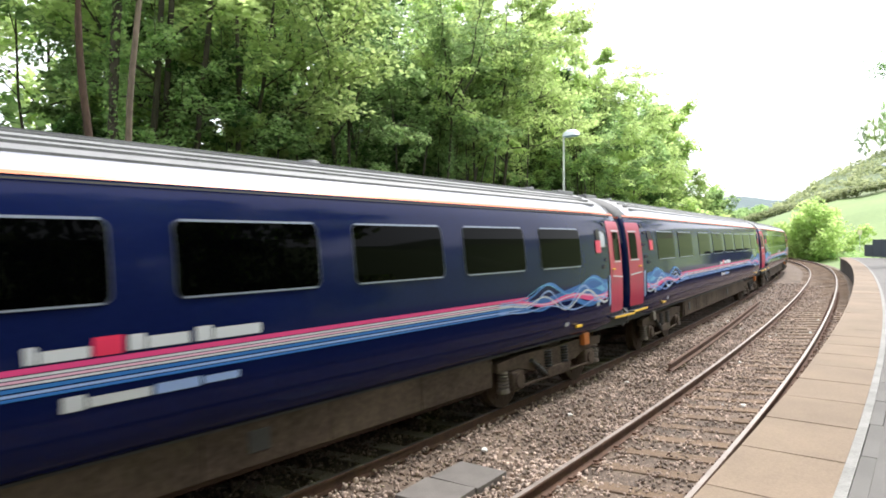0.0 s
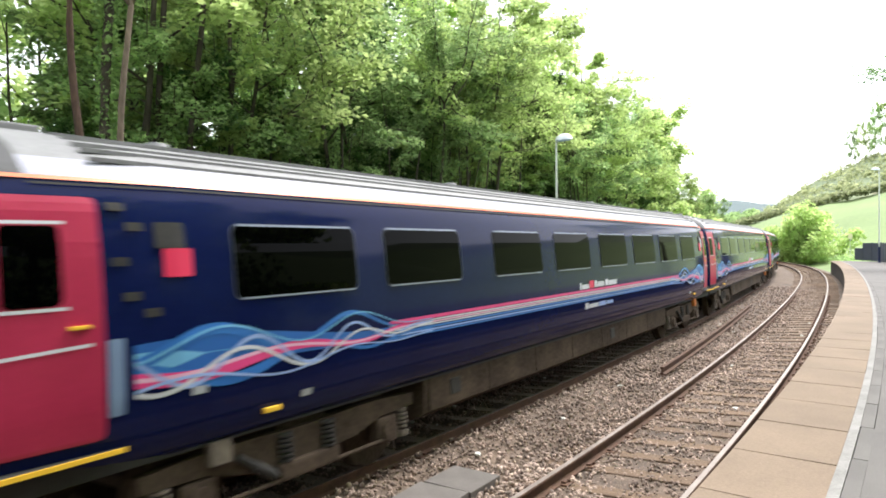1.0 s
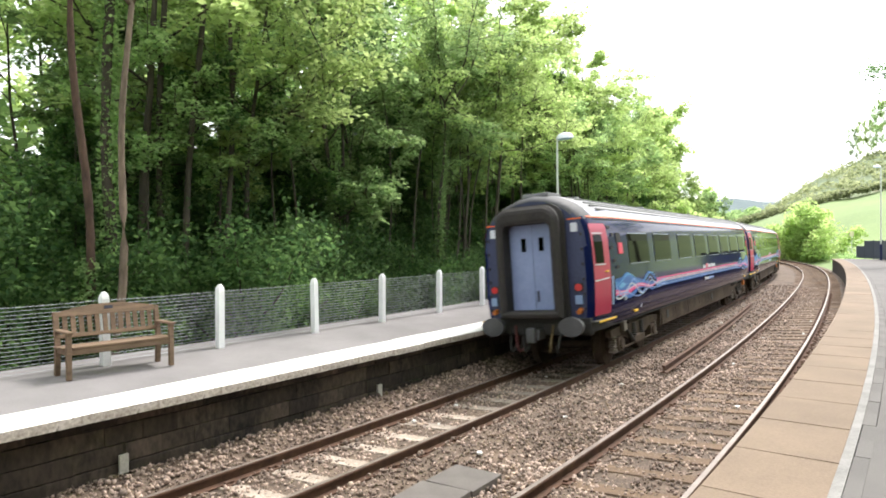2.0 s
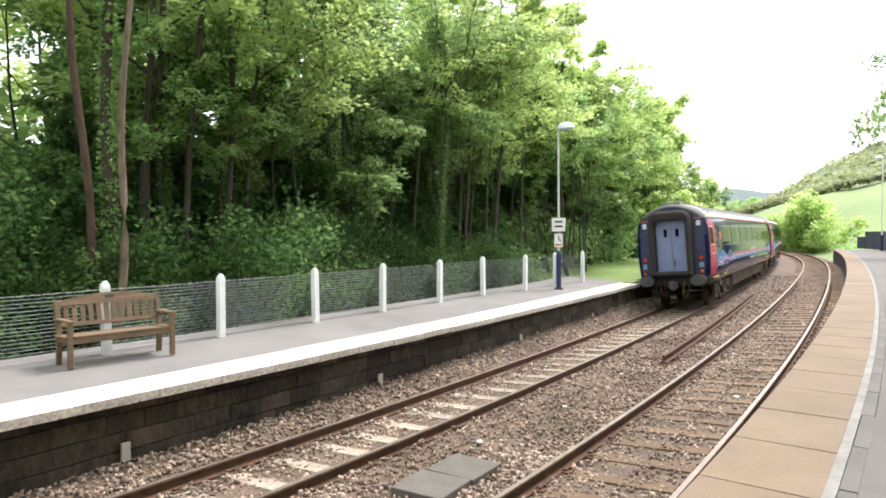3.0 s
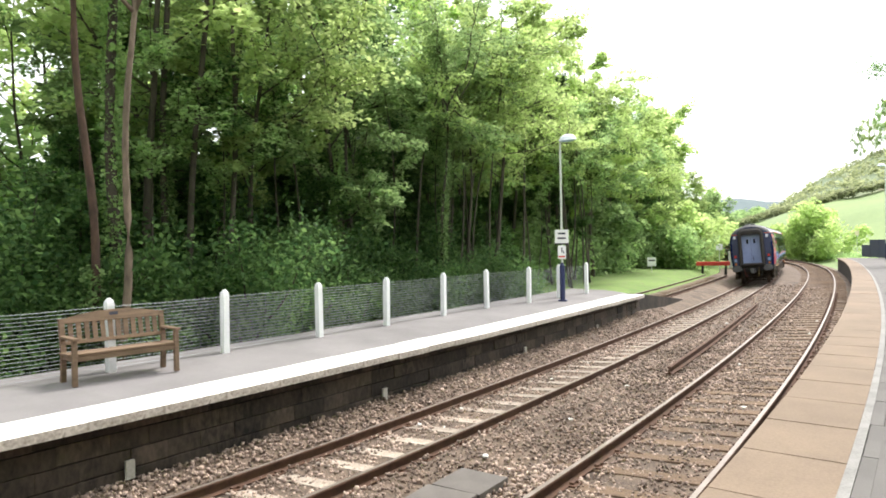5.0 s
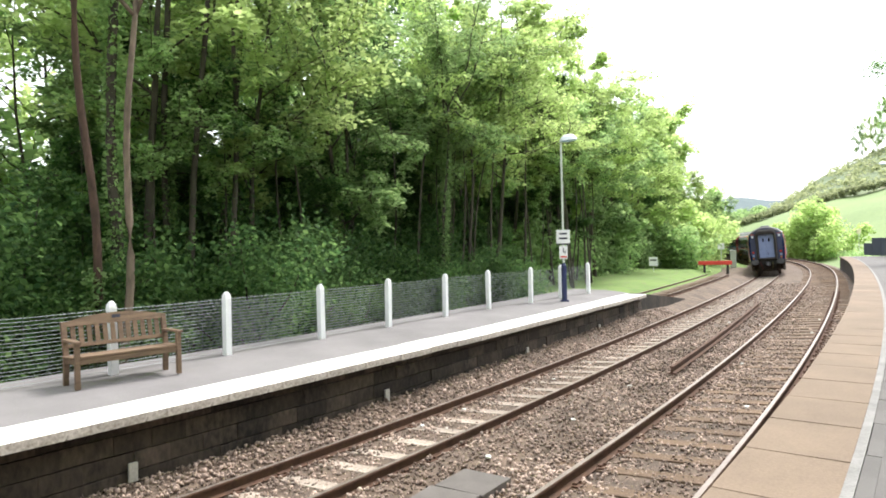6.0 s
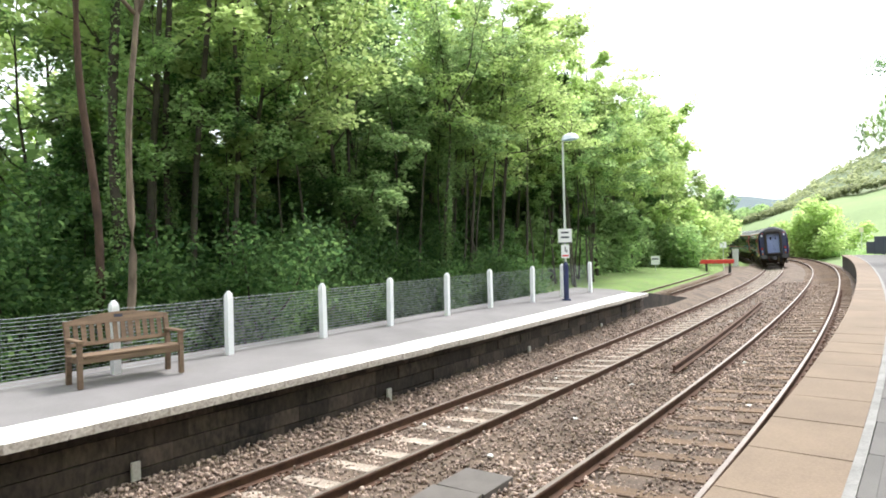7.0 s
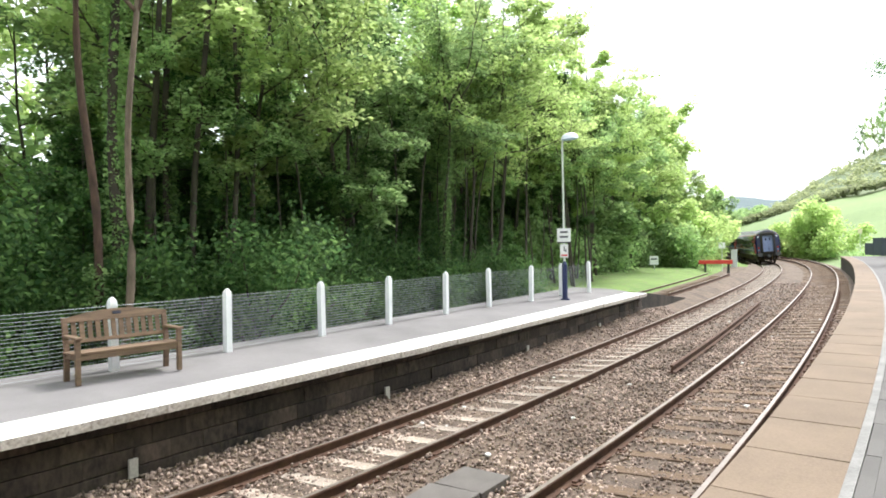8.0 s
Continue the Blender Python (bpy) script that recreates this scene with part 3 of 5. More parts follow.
def swirl(c, sd, y0, e):
    """Waving bands that start at y0 beside the door and run towards the middle (e = +1 or -1) into the straight stripes."""
    L = 4.0
    bands = (  # colour, start height, swing, turns, phase, width at start, width at end, end height, layer
        (M_SWIRL, 1.72, 0.05, 1.0, 0.4, 0.17, 0.03, 1.68, 0.004),
        (M_CYAN, 1.74, 0.03, 0.5, 0.0, 0.10, -0.10, 1.69, 0.005),
        (M_SKY, 1.84, 0.13, 2.2, -0.9, 0.055, 0.014, 1.72, 0.006),
        (M_SKY, 1.60, 0.10, 2.0, 1.9, 0.06, 0.012, 1.62, 0.0065),
        (M_PINK, 1.64, 0.06, 1.7, 3.4, 0.06, 0.022, 1.75, 0.008),
        (M_PINKPALE, 1.66, 0.05, 1.7, 3.9, 0.018, 0.010, 1.70, 0.009),
        (M_PALE, 1.68, 0.17, 2.9, 2.6, 0.022, 0.012, 1.70, 0.010),
        (M_WHITE, 1.62, 0.14, 2.4, 4.0, 0.020, 0.010, 1.69, 0.0115),
        (M_PALE, 1.52, 0.07, 1.9, 0.2, 0.014, 0.008, 1.58, 0.013),
        (M_CYAN, 1.86, 0.12, 2.1, 5.2, 0.012, 0.006, 1.74, 0.0145),
    )
    for m_, z0, amp, turns, ph, h0, h1, z1, lay in bands:
        pts = []
        for i in range(73):
            u = i / 72
            k = 1 - smooth(0.55, 1.0, u)
            z = z1 + (z0 - z1) * k + amp * k * math.sin(turns * 6.283 * u + ph)
            pts.append((y0 + e * L * u * (0.35 if h1 < 0 else 1), z, max(0.003, h1 + (h0 - h1) * float(1 - smooth(0.0, 0.9, u)))))
        bm = bmesh.new()
        ribbon(bm, sd, pts, lay)
        part("swirl_band", bm, m_, c)


def make_coach():
    c = empty("railway_coach")
    tagged(c, "dark blue passenger coach with crimson doors and swirling stripes", "railway coach", "coaches of the train")
    bm = bmesh.new()
    ring = [(w, z) for z, w in PROF] + [(-w, z) for z, w in PROF[-2::-1]]
    ys = [(-END, 0.90, 0.945), (-END + 0.03, 0.95, 0.962), (-END + 0.1, 1.0, 0.978), (-END + 0.25, 1.0, 0.993), (-END + 0.45, 1.0, 1.0), (-END + 1.5, 1.0, 1.0)]
    ys += [(-END + 1.5 + (2 * END - 3) * k / 8, 1.0, 1.0) for k in range(1, 8)]
    ys += [(-y, k, kz) for y, k, kz in ys[5::-1]]
    loft(bm, [[(w * taper(y) * k, y, 1.10 + (z - 1.10) * kz) for w, z in ring] for y, k, kz in ys], True, True)
    bmesh.ops.recalc_face_normals(bm, faces=bm.faces)
    for f in bm.faces:
        p = f.calc_center_median()
        flat = abs(f.normal.y) > 0.9
        if flat:
            f.material_index = 3
        elif p.z > 3.22:
            f.material_index = (2 if p.z < 3.44 else 1) if abs(p.y) < END - 0.45 else 4
        f.smooth = not flat
    part("body", bm, [M_BLUE, M_ROOF, M_ROOFSIDE, M_ENDWALL, M_ROOFEND], c, "dark blue painted body shell")
    for k, x in enumerate((1.06, 0.93, 0.80, 0.62, 0.42, 0.2)):          # roof ribs run the length
        for sd in (-1, 1):
            bm = bmesh.new()
            z = float(np.interp(-x, [-p[1] for p in PROF[10:]], [p[0] for p in PROF[10:]]))
            box(bm, sd * x - 0.014, sd * x + 0.014, -LEN + 1.1, LEN - 1.1, z - 0.02, z + 0.016)
            part("roof_rib", bm, M_RIB, c)
    for y in (-8.6, -3.2, 3.1, 8.7):
        bm = bmesh.new()
        cyl(bm, 0.16, 0.12, (0.15, y, 3.74), (0.15, y, 3.83), 14)
        part("roof_vent", bm, M_ROOF, c)
    for y in (-LEN + 0.75, LEN - 0.75):
        bm = bmesh.new()
        box(bm, -0.3, 0.3, y - 0.35, y + 0.35, 3.74, 3.83, 0.02)
        part("roof_hatch", bm, M_ROOF, c)
    for sd in (-1, 1):
        bm = bmesh.new()
        patch(bm, sd, -END + 0.2, END - 0.2, 3.222, 3.254, 0.010, steps=1)
        part("cantrail_line", bm, M_ORANGE, c, "thin orange line")
        bm = bmesh.new()
        patch(bm, sd, -END + 0.45, END - 0.45, 3.180, 3.198, 0.012, steps=1)
        part("gutter", bm, M_BLACK, c)
        for i, w0 in enumerate(WIN):
            y0, y1 = -LEN + w0, -LEN + w0 + (1.5 if i == 7 else 1.66)
            bm = bmesh.new()
            patch(bm, sd, y0, y1, 2.2, 2.9, 0.006, 0.09)
            w = part("window", bm, M_ALU, c, "dark tinted window in a thin metal frame")
            bm = bmesh.new()
            patch(bm, sd, y0 + 0.014, y1 - 0.014, 2.214, 2.886, 0.011, 0.075)
            part("pane", bm, M_GLASS, w)
            for z, hh in ((2.893, 0.011), (2.207, 0.009)):
                bm = bmesh.new()
                ribbon(bm, sd, [(y0 + 0.07, z, hh), (y1 - 0.07, z, hh)], 0.013)
                part("frame_bead", bm, M_BEAD, w, "pale metal bead")
        for e in (-1, 1):
            yd = e * (LEN - 0.56)
            t = -e                                      # towards the middle
            bm = bmesh.new()
            patch(bm, sd, min(yd - t * 0.29, yd + t * 0.48), max(yd - t * 0.29, yd + t * 0.48), 1.22, 3.09, 0.012, 0.05, 16)
            d = part("door", bm, M_RED, c, "crimson slam door")
            bm = bmesh.new()
            patch(bm, sd, yd - 0.2, yd + 0.2, 2.27, 2.86, 0.020, 0.05)
            part("pane", bm, M_GLASS, d)
            for z in (2.245, 2.885):
                bm = bmesh.new()
                ribbon(bm, sd, [(yd - 0.23, z, 0.013), (yd + 0.23, z, 0.013)], 0.024)
                part("frame_bead", bm, M_WHITE, d)
            bm = bmesh.new()
            ribbon(bm, sd, [(yd - t * 0.28, 1.92, 0.013), (yd + t * 0.38, 1.96, 0.013)], 0.030)
            part("grab_rail", bm, M_WHITE, d, "white grab rail")
            bm = bmesh.new()
            hx = sd * (wide(2.1, yd + t * 0.3) + 0.02)
            box(bm, hx - 0.02, hx + 0.02, yd + t * 0.3 - 0.07, yd + t * 0.3 + 0.07, 2.08, 2.11, 0.006)
            part("handle", bm, M_YELLOW, d, "brass door handle")
            bm = bmesh.new()
            box(bm, sd * 1.23 - 0.09, sd * 1.23 + 0.09, yd - 0.42, yd + 0.6, 1.10, 1.13, 0.008)
            st = part("step_board", bm, M_BLACK, c)
            bm = bmesh.new()
            box(bm, sd * 1.328 - 0.006, sd * 1.328 + 0.006, yd - 0.42, yd + 0.6, 1.10, 1.14, 0.003)
            part("step_edge", bm, M_YELLOW, st, "yellow step edge")
            bm = bmesh.new()
            patch(bm, sd, yd + t * 0.56 - 0.06, yd + t * 0.56 + 0.06, 1.38, 1.98, 0.014, 0.02)
            part("grille", bm, M_PALEBLUE, c, "blue-grey grille beside the door")
            bm = bmesh.new()
            patch(bm, sd, yd + t * 1.04 - 0.13, yd + t * 1.04 + 0.13, 2.68, 2.9, 0.012, 0.02)
            part("reservation_panel", bm, M_BLACK, c)
            bm = bmesh.new()
            patch(bm, sd, yd + t * 1.1 - 0.13, yd + t * 1.1 + 0.13, 2.44, 2.68, 0.012, 0.02)
            part("class_mark", bm, M_SIGNPINK, c, "red square mark")
            if e == 1:
                bm = bmesh.new()
                patch(bm, sd, yd - 0.98, yd - 0.72, 2.55, 2.86, 0.015, 0.02)
                part("notice", bm, M_GREYBOX, c, "pale notice")
            for k, (dy, z) in enumerate(((0.62, 3.02), (0.75, 2.86), (0.62, 2.58), (0.7, 2.3), (0.86, 2.16), (1.25, 1.46), (2.5, 1.2))):
                bm = bmesh.new()
                y = yd + t * dy
                patch(bm, sd, y - 0.07, y + 0.07, z - 0.035, z + 0.035, 0.016, 0.01, 2)
                part("side_fitting", bm, M_BLACK if k < 5 else M_GREYBOX, c)
            bm = bmesh.new()
            box(bm, sd * 1.30, sd * 1.345, yd + t * 2.05 - 0.10, yd + t * 2.05 + 0.10, 1.10, 1.15, 0.01)
            part("lamp_bracket", bm, M_YELLOW, c, "yellow marked bracket")
            swirl(c, sd, yd + t * 0.70, t)
        for z, h, m_ in ((1.762, 0.022, M_PINK), (1.722, 0.010, M_WHITE), (1.695, 0.010, M_PINKPALE), (1.668, 0.009, M_WHITE), (1.635, 0.014, M_SKY), (1.598, 0.011, M_PALE), (1.568, 0.011, M_SKY)):
            bm = bmesh.new()
            ribbon(bm, sd, [(-LEN + 4.4 + (2 * LEN - 8.8) * k / 6, z, h) for k in range(7)], 0.006)
            part("stripe", bm, m_, c)
        # lettering as plain bars
        yy = -LEN + 10.15
        for y0, y1, z0, z1, m_ in ((0, 0.08, 1.80, 1.93, M_WHITE), (0.10, 0.46, 1.80, 1.89, M_WHITE), (0.48, 0.72, 1.80, 1.95, M_SIGNPINK), (0.76, 0.9, 1.81, 1.94, M_WHITE),
                                   (0.92, 1.3, 1.81, 1.91, M_WHITE), (1.36, 1.52, 1.81, 1.94, M_WHITE), (1.54, 2.05, 1.81, 1.91, M_WHITE), (0.25, 0.42, 1.40, 1.52, M_WHITE),
                                   (0.44, 0.95, 1.41, 1.49, M_WHITE), (0.98, 1.4, 1.41, 1.5, M_PALE), (1.43, 1.8, 1.42, 1.49, M_PALE)):
            bm = bmesh.new()
            a, b = (yy + y0, yy + y1) if sd > 0 else (-yy - y1, -yy - y0)
            patch(bm, sd, a, b, z0, z1, 0.008, 0.015, 2)
            part("lettering_bar", bm, m_, c)
    # underframe
    bm = bmesh.new()
    prof = [(-1.12, 1.0), (-1.17, 0.85), (-1.14, 0.48), (-0.9, 0.36), (0.9, 0.36), (1.14, 0.48), (1.17, 0.85), (1.12, 1.0)]
    loft(bm, [[(x, y, z) for x, z in prof] for y in (-5.6, -5.55, 5.55, 5.6)], True, True)
    bmesh.ops.recalc_face_normals(bm, faces=bm.faces)
    fa = part("underframe_fairing", bm, M_UNDER, c, "brake-dusted brown fairing")
    for sd in (-1, 1):
        for k in range(7):
            bm = bmesh.new()
            y = -5.5 + k * 1.57
            box(bm, sd * 1.165 - 0.012, sd * 1.165 + 0.012, y + 0.008, y + 1.562, 0.50, 0.93, 0.004)
            p = part("fairing_panel", bm, M_UNDER, fa)
            if k in (0, 4):
                bm = bmesh.new()
                box(bm, sd * 1.178 - 0.01, sd * 1.178 + 0.01, y + 0.5, y + 0.75, 0.62, 0.84, 0.01)
                part("access_hatch", bm, M_BLACK, fa)
    bm = bmesh.new()
    box(bm, -1.18, 1.18, -LEN + 0.1, LEN - 0.1, 0.92, 1.11)
    part("solebar", bm, M_BLACK, c)
    for e in (-1, 1):
        bogie(c, e * 7.65)
        for sd in (-1, 1):
            bm = bmesh.new()
            box(bm, sd * 1.17 - 0.05, sd * 1.17 + 0.05, e * 8.75 - 0.11, e * 8.75 + 0.11, 0.72, 0.94, 0.015)
            part("equipment_box", bm, M_AMBER if e > 0 else M_DUSTY, c, "small box above the bogie")
        coach_end(c, e)
    return c


def bogie(c, yc):
    bm = bmesh.new()
    for sd in (-1, 1):
        x = sd * 1.06
        rows = []
        for y, z0, z1 in ((-1.85, 0.66, 0.80), (-1.2, 0.64, 0.84), (-0.75, 0.52, 0.84), (0, 0.48, 0.82), (0.75, 0.52, 0.84), (1.2, 0.64, 0.84), (1.85, 0.66, 0.80)):
            rows.append([(x - 0.07, yc + y, z0), (x + 0.07, yc + y, z0), (x + 0.07, yc + y, z1), (x - 0.07, yc + y, z1)])
        loft(bm, rows, True, True)
    box(bm, -1.05, 1.05, yc - 0.35, yc + 0.35, 0.55, 0.9, 0.03)
    bmesh.ops.recalc_face_normals(bm, faces=bm.faces)
    b = part("bogie_frame", bm, M_UNDER, c, "grimy steel bogie frame")
    for sd in (-1, 1):
        bm = bmesh.new()
        box(bm, sd * 1.15 - 0.05, sd * 1.15 + 0.05, yc - 0.42, yc + 0.42, 0.34, 0.52, 0.03)
        part("bolster_beam", bm, M_UNDER, b)
        for dy in (-0.3, 0.3):
            bm = bmesh.new()
            for k in range(6):
                cyl(bm, 0.095, 0.095, (sd * 1.12, yc + dy, 0.53 + k * 0.05), (sd * 1.12, yc + dy, 0.556 + k * 0.05), 12)
            part("spring", bm, M_BLACK, b)
        bm = bmesh.new()
        cyl(bm, 0.04, 0.04, (sd * 1.17, yc - 0.9, 0.72), (sd * 1.17, yc - 0.45, 0.42), 10)
        cyl(bm, 0.055, 0.055, (sd * 1.17, yc - 0.72, 0.60), (sd * 1.17, yc - 0.5, 0.455), 10)
        part("damper", bm, M_BLACK, b)
        bm = bmesh.new()
        cyl(bm, 0.025, 0.025, (sd * 1.16, yc - 1.3, 0.36), (sd * 1.16, yc + 1.3, 0.36), 8)
        part("brake_rod", bm, M_UNDER, b)
    for ya in (-1.3, 1.3):
        for sd in (-1, 1):
            bm = bmesh.new()
            box(bm, sd * 1.06 - 0.1, sd * 1.06 + 0.1, yc + ya - 0.18, yc + ya + 0.18, 0.30, 0.62, 0.04)
            cyl(bm, 0.12, 0.12, (sd * 1.14, yc + ya, 0.457), (sd * 1.20, yc + ya, 0.457), 16)
            part("axlebox", bm, M_UNDER, b)
            bm = bmesh.new()
            q = 1 if ya > 0 else -1
            for k in range(6):
                cyl(bm, 0.09, 0.09, (sd * 1.07, yc + ya + q * 0.34, 0.36 + k * 0.052), (sd * 1.07, yc + ya + q * 0.34, 0.385 + k * 0.052), 12)
            cyl(bm, 0.1, 0.1, (sd * 1.07, yc + ya + q * 0.34, 0.31), (sd * 1.07, yc + ya + q * 0.34, 0.36), 12)
            part("spring", bm, M_DUSTY, b)
        bm = bmesh.new()
        for sd in (-1, 1):
            cyl(bm, 0.457, 0.457, (sd * 0.70, 0, 0), (sd * 0.83, 0, 0), 28)
            cyl(bm, 0.485, 0.485, (sd * 0.66, 0, 0), (sd * 0.70, 0, 0), 28)
            cyl(bm, 0.16, 0.14, (sd * 0.83, 0, 0), (sd * 0.90, 0, 0), 16)
        cyl(bm, 0.08, 0.08, (-0.97, 0, 0), (0.97, 0, 0), 12)
        for k in range(3):
            cyl(bm, 0.03, 0.03, (-0.845, 0.3 * math.cos(k * 2.09), 0.3 * math.sin(k * 2.09)), (0.845, 0.3 * math.cos(k * 2.09), 0.3 * math.sin(k * 2.09)), 8)
        part("wheelset", bm, M_UNDER, c, "steel wheels on an axle", m=pose(0, yc + ya, 0.457))


def arch(hw, zb, zt, r, n=6):
    pts = [(-hw, zb)]
    for k in range(n + 1):
        a = math.pi - math.pi / 2 * k / n
        pts.append((-hw + r + r * math.cos(a), zt - r + r * math.sin(a)))
    for k in range(n + 1):
        a = math.pi / 2 - math.pi / 2 * k / n
        pts.append((hw - r + r * math.cos(a), zt - r + r * math.sin(a)))
    return pts + [(hw, zb)]


def coach_end(c, e):
    y = e * END
    bm = bmesh.new()
    steps = [(arch(0.74, 1.2, 3.56, 0.36), -0.02), (arch(0.74, 1.2, 3.56, 0.36), 0.05), (arch(0.66, 1.25, 3.47, 0.30), 0.08), (arch(0.66, 1.25, 3.47, 0.30), 0.20),
             (arch(0.71, 1.22, 3.52, 0.34), 0.23), (arch(0.71, 1.22, 3.52, 0.34), 0.30), (arch(0.66, 1.26, 3.45, 0.30), 0.37), (arch(0.62, 1.32, 3.38, 0.24), 0.39),
             (arch(0.58, 1.36, 3.24, 0.18), 0.37), (arch(0.53, 1.38, 3.17, 0.15), 0.33), (arch(0.53, 1.38, 3.17, 0.15), -0.02)]
    loft(bm, [[(x, y + e * d, z) for x, z in q] for q, d in steps], True)
    bmesh.ops.recalc_face_normals(bm, faces=bm.faces)
    g = part("gangway", bm, M_GANGWAY, c, "dusty rubber gangway surround")
    for sd in (-1, 1):
        bm = bmesh.new()
        box(bm, sd * 0.264 - 0.258, sd * 0.264 + 0.258, min(y + e * 0.003, y + e * 0.025), max(y + e * 0.003, y + e * 0.025), 1.38, 3.16, 0.006)
        d = part("gangway_door", bm, M_INNERDOOR, c, "pale blue gangway door leaf")
        bm = bmesh.new()
        box(bm, sd * 0.2 - 0.055, sd * 0.2 + 0.055, min(y + e * 0.026, y + e * 0.035), max(y + e * 0.026, y + e * 0.035), 2.6, 2.88, 0.003)
        part("pane", bm, M_GLASS, d)
        if sd > 0:
            bm = bmesh.new()
            box(bm, 0.06, 0.09, min(y + e * 0.025, y + e * 0.06), max(y + e * 0.025, y + e * 0.06), 1.55, 1.78, 0.006)
            part("handle", bm, M_BLACK, d)
        bm = bmesh.new()
        cyl(bm, 0.13, 0.11, (sd * 0.865, y - e * 0.05, 1.06), (sd * 0.865, y + e * 0.3, 1.06), 16)
        vs = cyl(bm, 0.26, 0.255, (sd * 0.865, y + e * 0.3, 1.06), (sd * 0.865, y + e * 0.4, 1.06), 28)
        bmesh.ops.transform(bm, matrix=Matrix.Translation((0, 0, 1.06)) @ Matrix.Diagonal((1, 1, 0.75, 1)) @ Matrix.Translation((0, 0, -1.06)), verts=vs)
        part("buffer", bm, M_BUFFER, c, "dark grey oval buffer")
        # lamps and plates on the end panels
        bm = bmesh.new()
        cyl(bm, 0.075, 0.075, (sd * 0.95, y - e * 0.02, 1.82), (sd * 0.95, y + e * 0.05, 1.82), 18)
        part("tail_lamp", bm, M_TAIL, c, "red tail lamp")
        bm = bmesh.new()
        box(bm, sd * 0.95 - 0.09, sd * 0.95 + 0.09, min(y, y + e * 0.04), max(y, y + e * 0.04), 1.74, 1.9, 0.01)
        part("lamp_plate", bm, M_BLACK, c)
        bm = bmesh.new()
        box(bm, sd * 0.95 - 0.07, sd * 0.95 + 0.07, min(y - e * 0.02, y + e * 0.09), max(y - e * 0.02, y + e * 0.09), 1.48, 1.66, 0.015)
        part("socket_box", bm, M_PALEBLUE, c, "pale blue socket box")
        bm = bmesh.new()
        cyl(bm, 0.06, 0.05, (sd * 0.95, y - e * 0.02, 1.36), (sd * 0.95, y + e * 0.12, 1.33), 12)
        part("jumper_plug", bm, M_AMBER, c, "orange jumper plug")
        bm = bmesh.new()
        box(bm, sd * 0.92 - 0.07, sd * 0.92 + 0.07, min(y - e * 0.02, y + e * 0.012), max(y - e * 0.02, y + e * 0.012), 2.94, 3.12, 0.004)
        part("data_plate", bm, M_WHITE, c, "small white plate")
        bm = bmesh.new()
        box(bm, sd * 0.93 - 0.15, sd * 0.93 + 0.15, min(y - e * 0.02, y + e * 0.008), max(y - e * 0.02, y + e * 0.008), 3.19, 3.215, 0.002)
        part("end_line", bm, M_ORANGE, c, "orange line")
        for k in range(6):
            bm = bmesh.new()
            box(bm, sd * 1.06 - 0.02, sd * 1.06 + 0.02, min(y - e * 0.02, y + e * 0.03), max(y - e * 0.02, y + e * 0.03), 1.35 + k * 0.3, 1.41 + k * 0.3, 0.006)
            part("end_hinge", bm, M_BLACK, c)
    bm = bmesh.new()
    box(bm, -1.15, 1.15, min(y - e * 0.12, y + e * 0.02), max(y - e * 0.12, y + e * 0.02), 0.86, 1.2, 0.02)
    part("buffer_beam", bm, M_BLACK, c)
    bm = bmesh.new()
    box(bm, -0.16, 0.16, min(y, y + e * 0.33), max(y, y + e * 0.33), 0.78, 1.0, 0.05)
    box(bm, -0.1, 0.1, min(y + e * 0.3, y + e * 0.42), max(y + e * 0.3, y + e * 0.42), 0.74, 1.05, 0.04)
    part("coupler", bm, M_BUFFER, c)
    for x, m_, x2 in ((-0.5, M_HOSERED, -0.3), (0.35, M_HOSEYEL, 0.28), (-0.32, M_BLACK, -0.2), (0.55, M_BLACK, 0.42), (-0.62, M_BLACK, -0.5)):
        bm = bmesh.new()
        pts = [Vector((x + (x2 - x) * k / 6, y + e * (0.03 + 0.16 * math.sin(k / 6 * 3.0)), 1.08 - 0.55 * math.sin(k / 6 * 2.3))) for k in range(7)]
        tube(bm, pts, 0.022, 0.02, 8)
        part("brake_hose", bm, m_, c)


def tube(bm, pts, r0, r1, n=7):
    rings = []
    for i, p in enumerate(pts):
        d = (pts[min(i + 1, len(pts) - 1)] - pts[max(i - 1, 0)]).normalized()
        q = d.to_track_quat("Z", "Y").to_matrix()
        r = r0 + (r1 - r0) * (i / (len(pts) - 1)) ** 0.8
        rings.append([p + q @ Vector((math.cos(6.283 * k / n) * r, math.sin(6.283 * k / n) * r, 0)) for k in range(n)])
    loft(bm, rings, True, True)


coach = make_coach()
coaches = [coach]
for _i in range(5):
    coaches.append(copy_thing(coach, pose(0, 0, 0)))

RUN_T = (0.0, 0.5, 1.0, 1.5, 1.7, 3.0, 4.0, 6.0, 7.0, 8.0)
RUN_S = (-6.42, -1.59, 3.36, 8.45, 10.6, 25.2, 36.0, 57.0, 69.0, 81.5)


def run(t):
    """Where the last buffers stand at t: a smooth curve through the rows above."""
    T, S = np.array(RUN_T), np.array(RUN_S)
    d = np.gradient(S, T)
    i = min(max(int(np.searchsorted(T, t)) - 1, 0), len(T) - 2)
    h = T[i + 1] - T[i]
    u = (t - T[i]) / h
    return float((2 * u ** 3 - 3 * u ** 2 + 1) * S[i] + (u ** 3 - 2 * u ** 2 + u) * h * d[i] + (-2 * u ** 3 + 3 * u ** 2) * S[i + 1] + (u ** 3 - u ** 2) * h * d[i + 1])


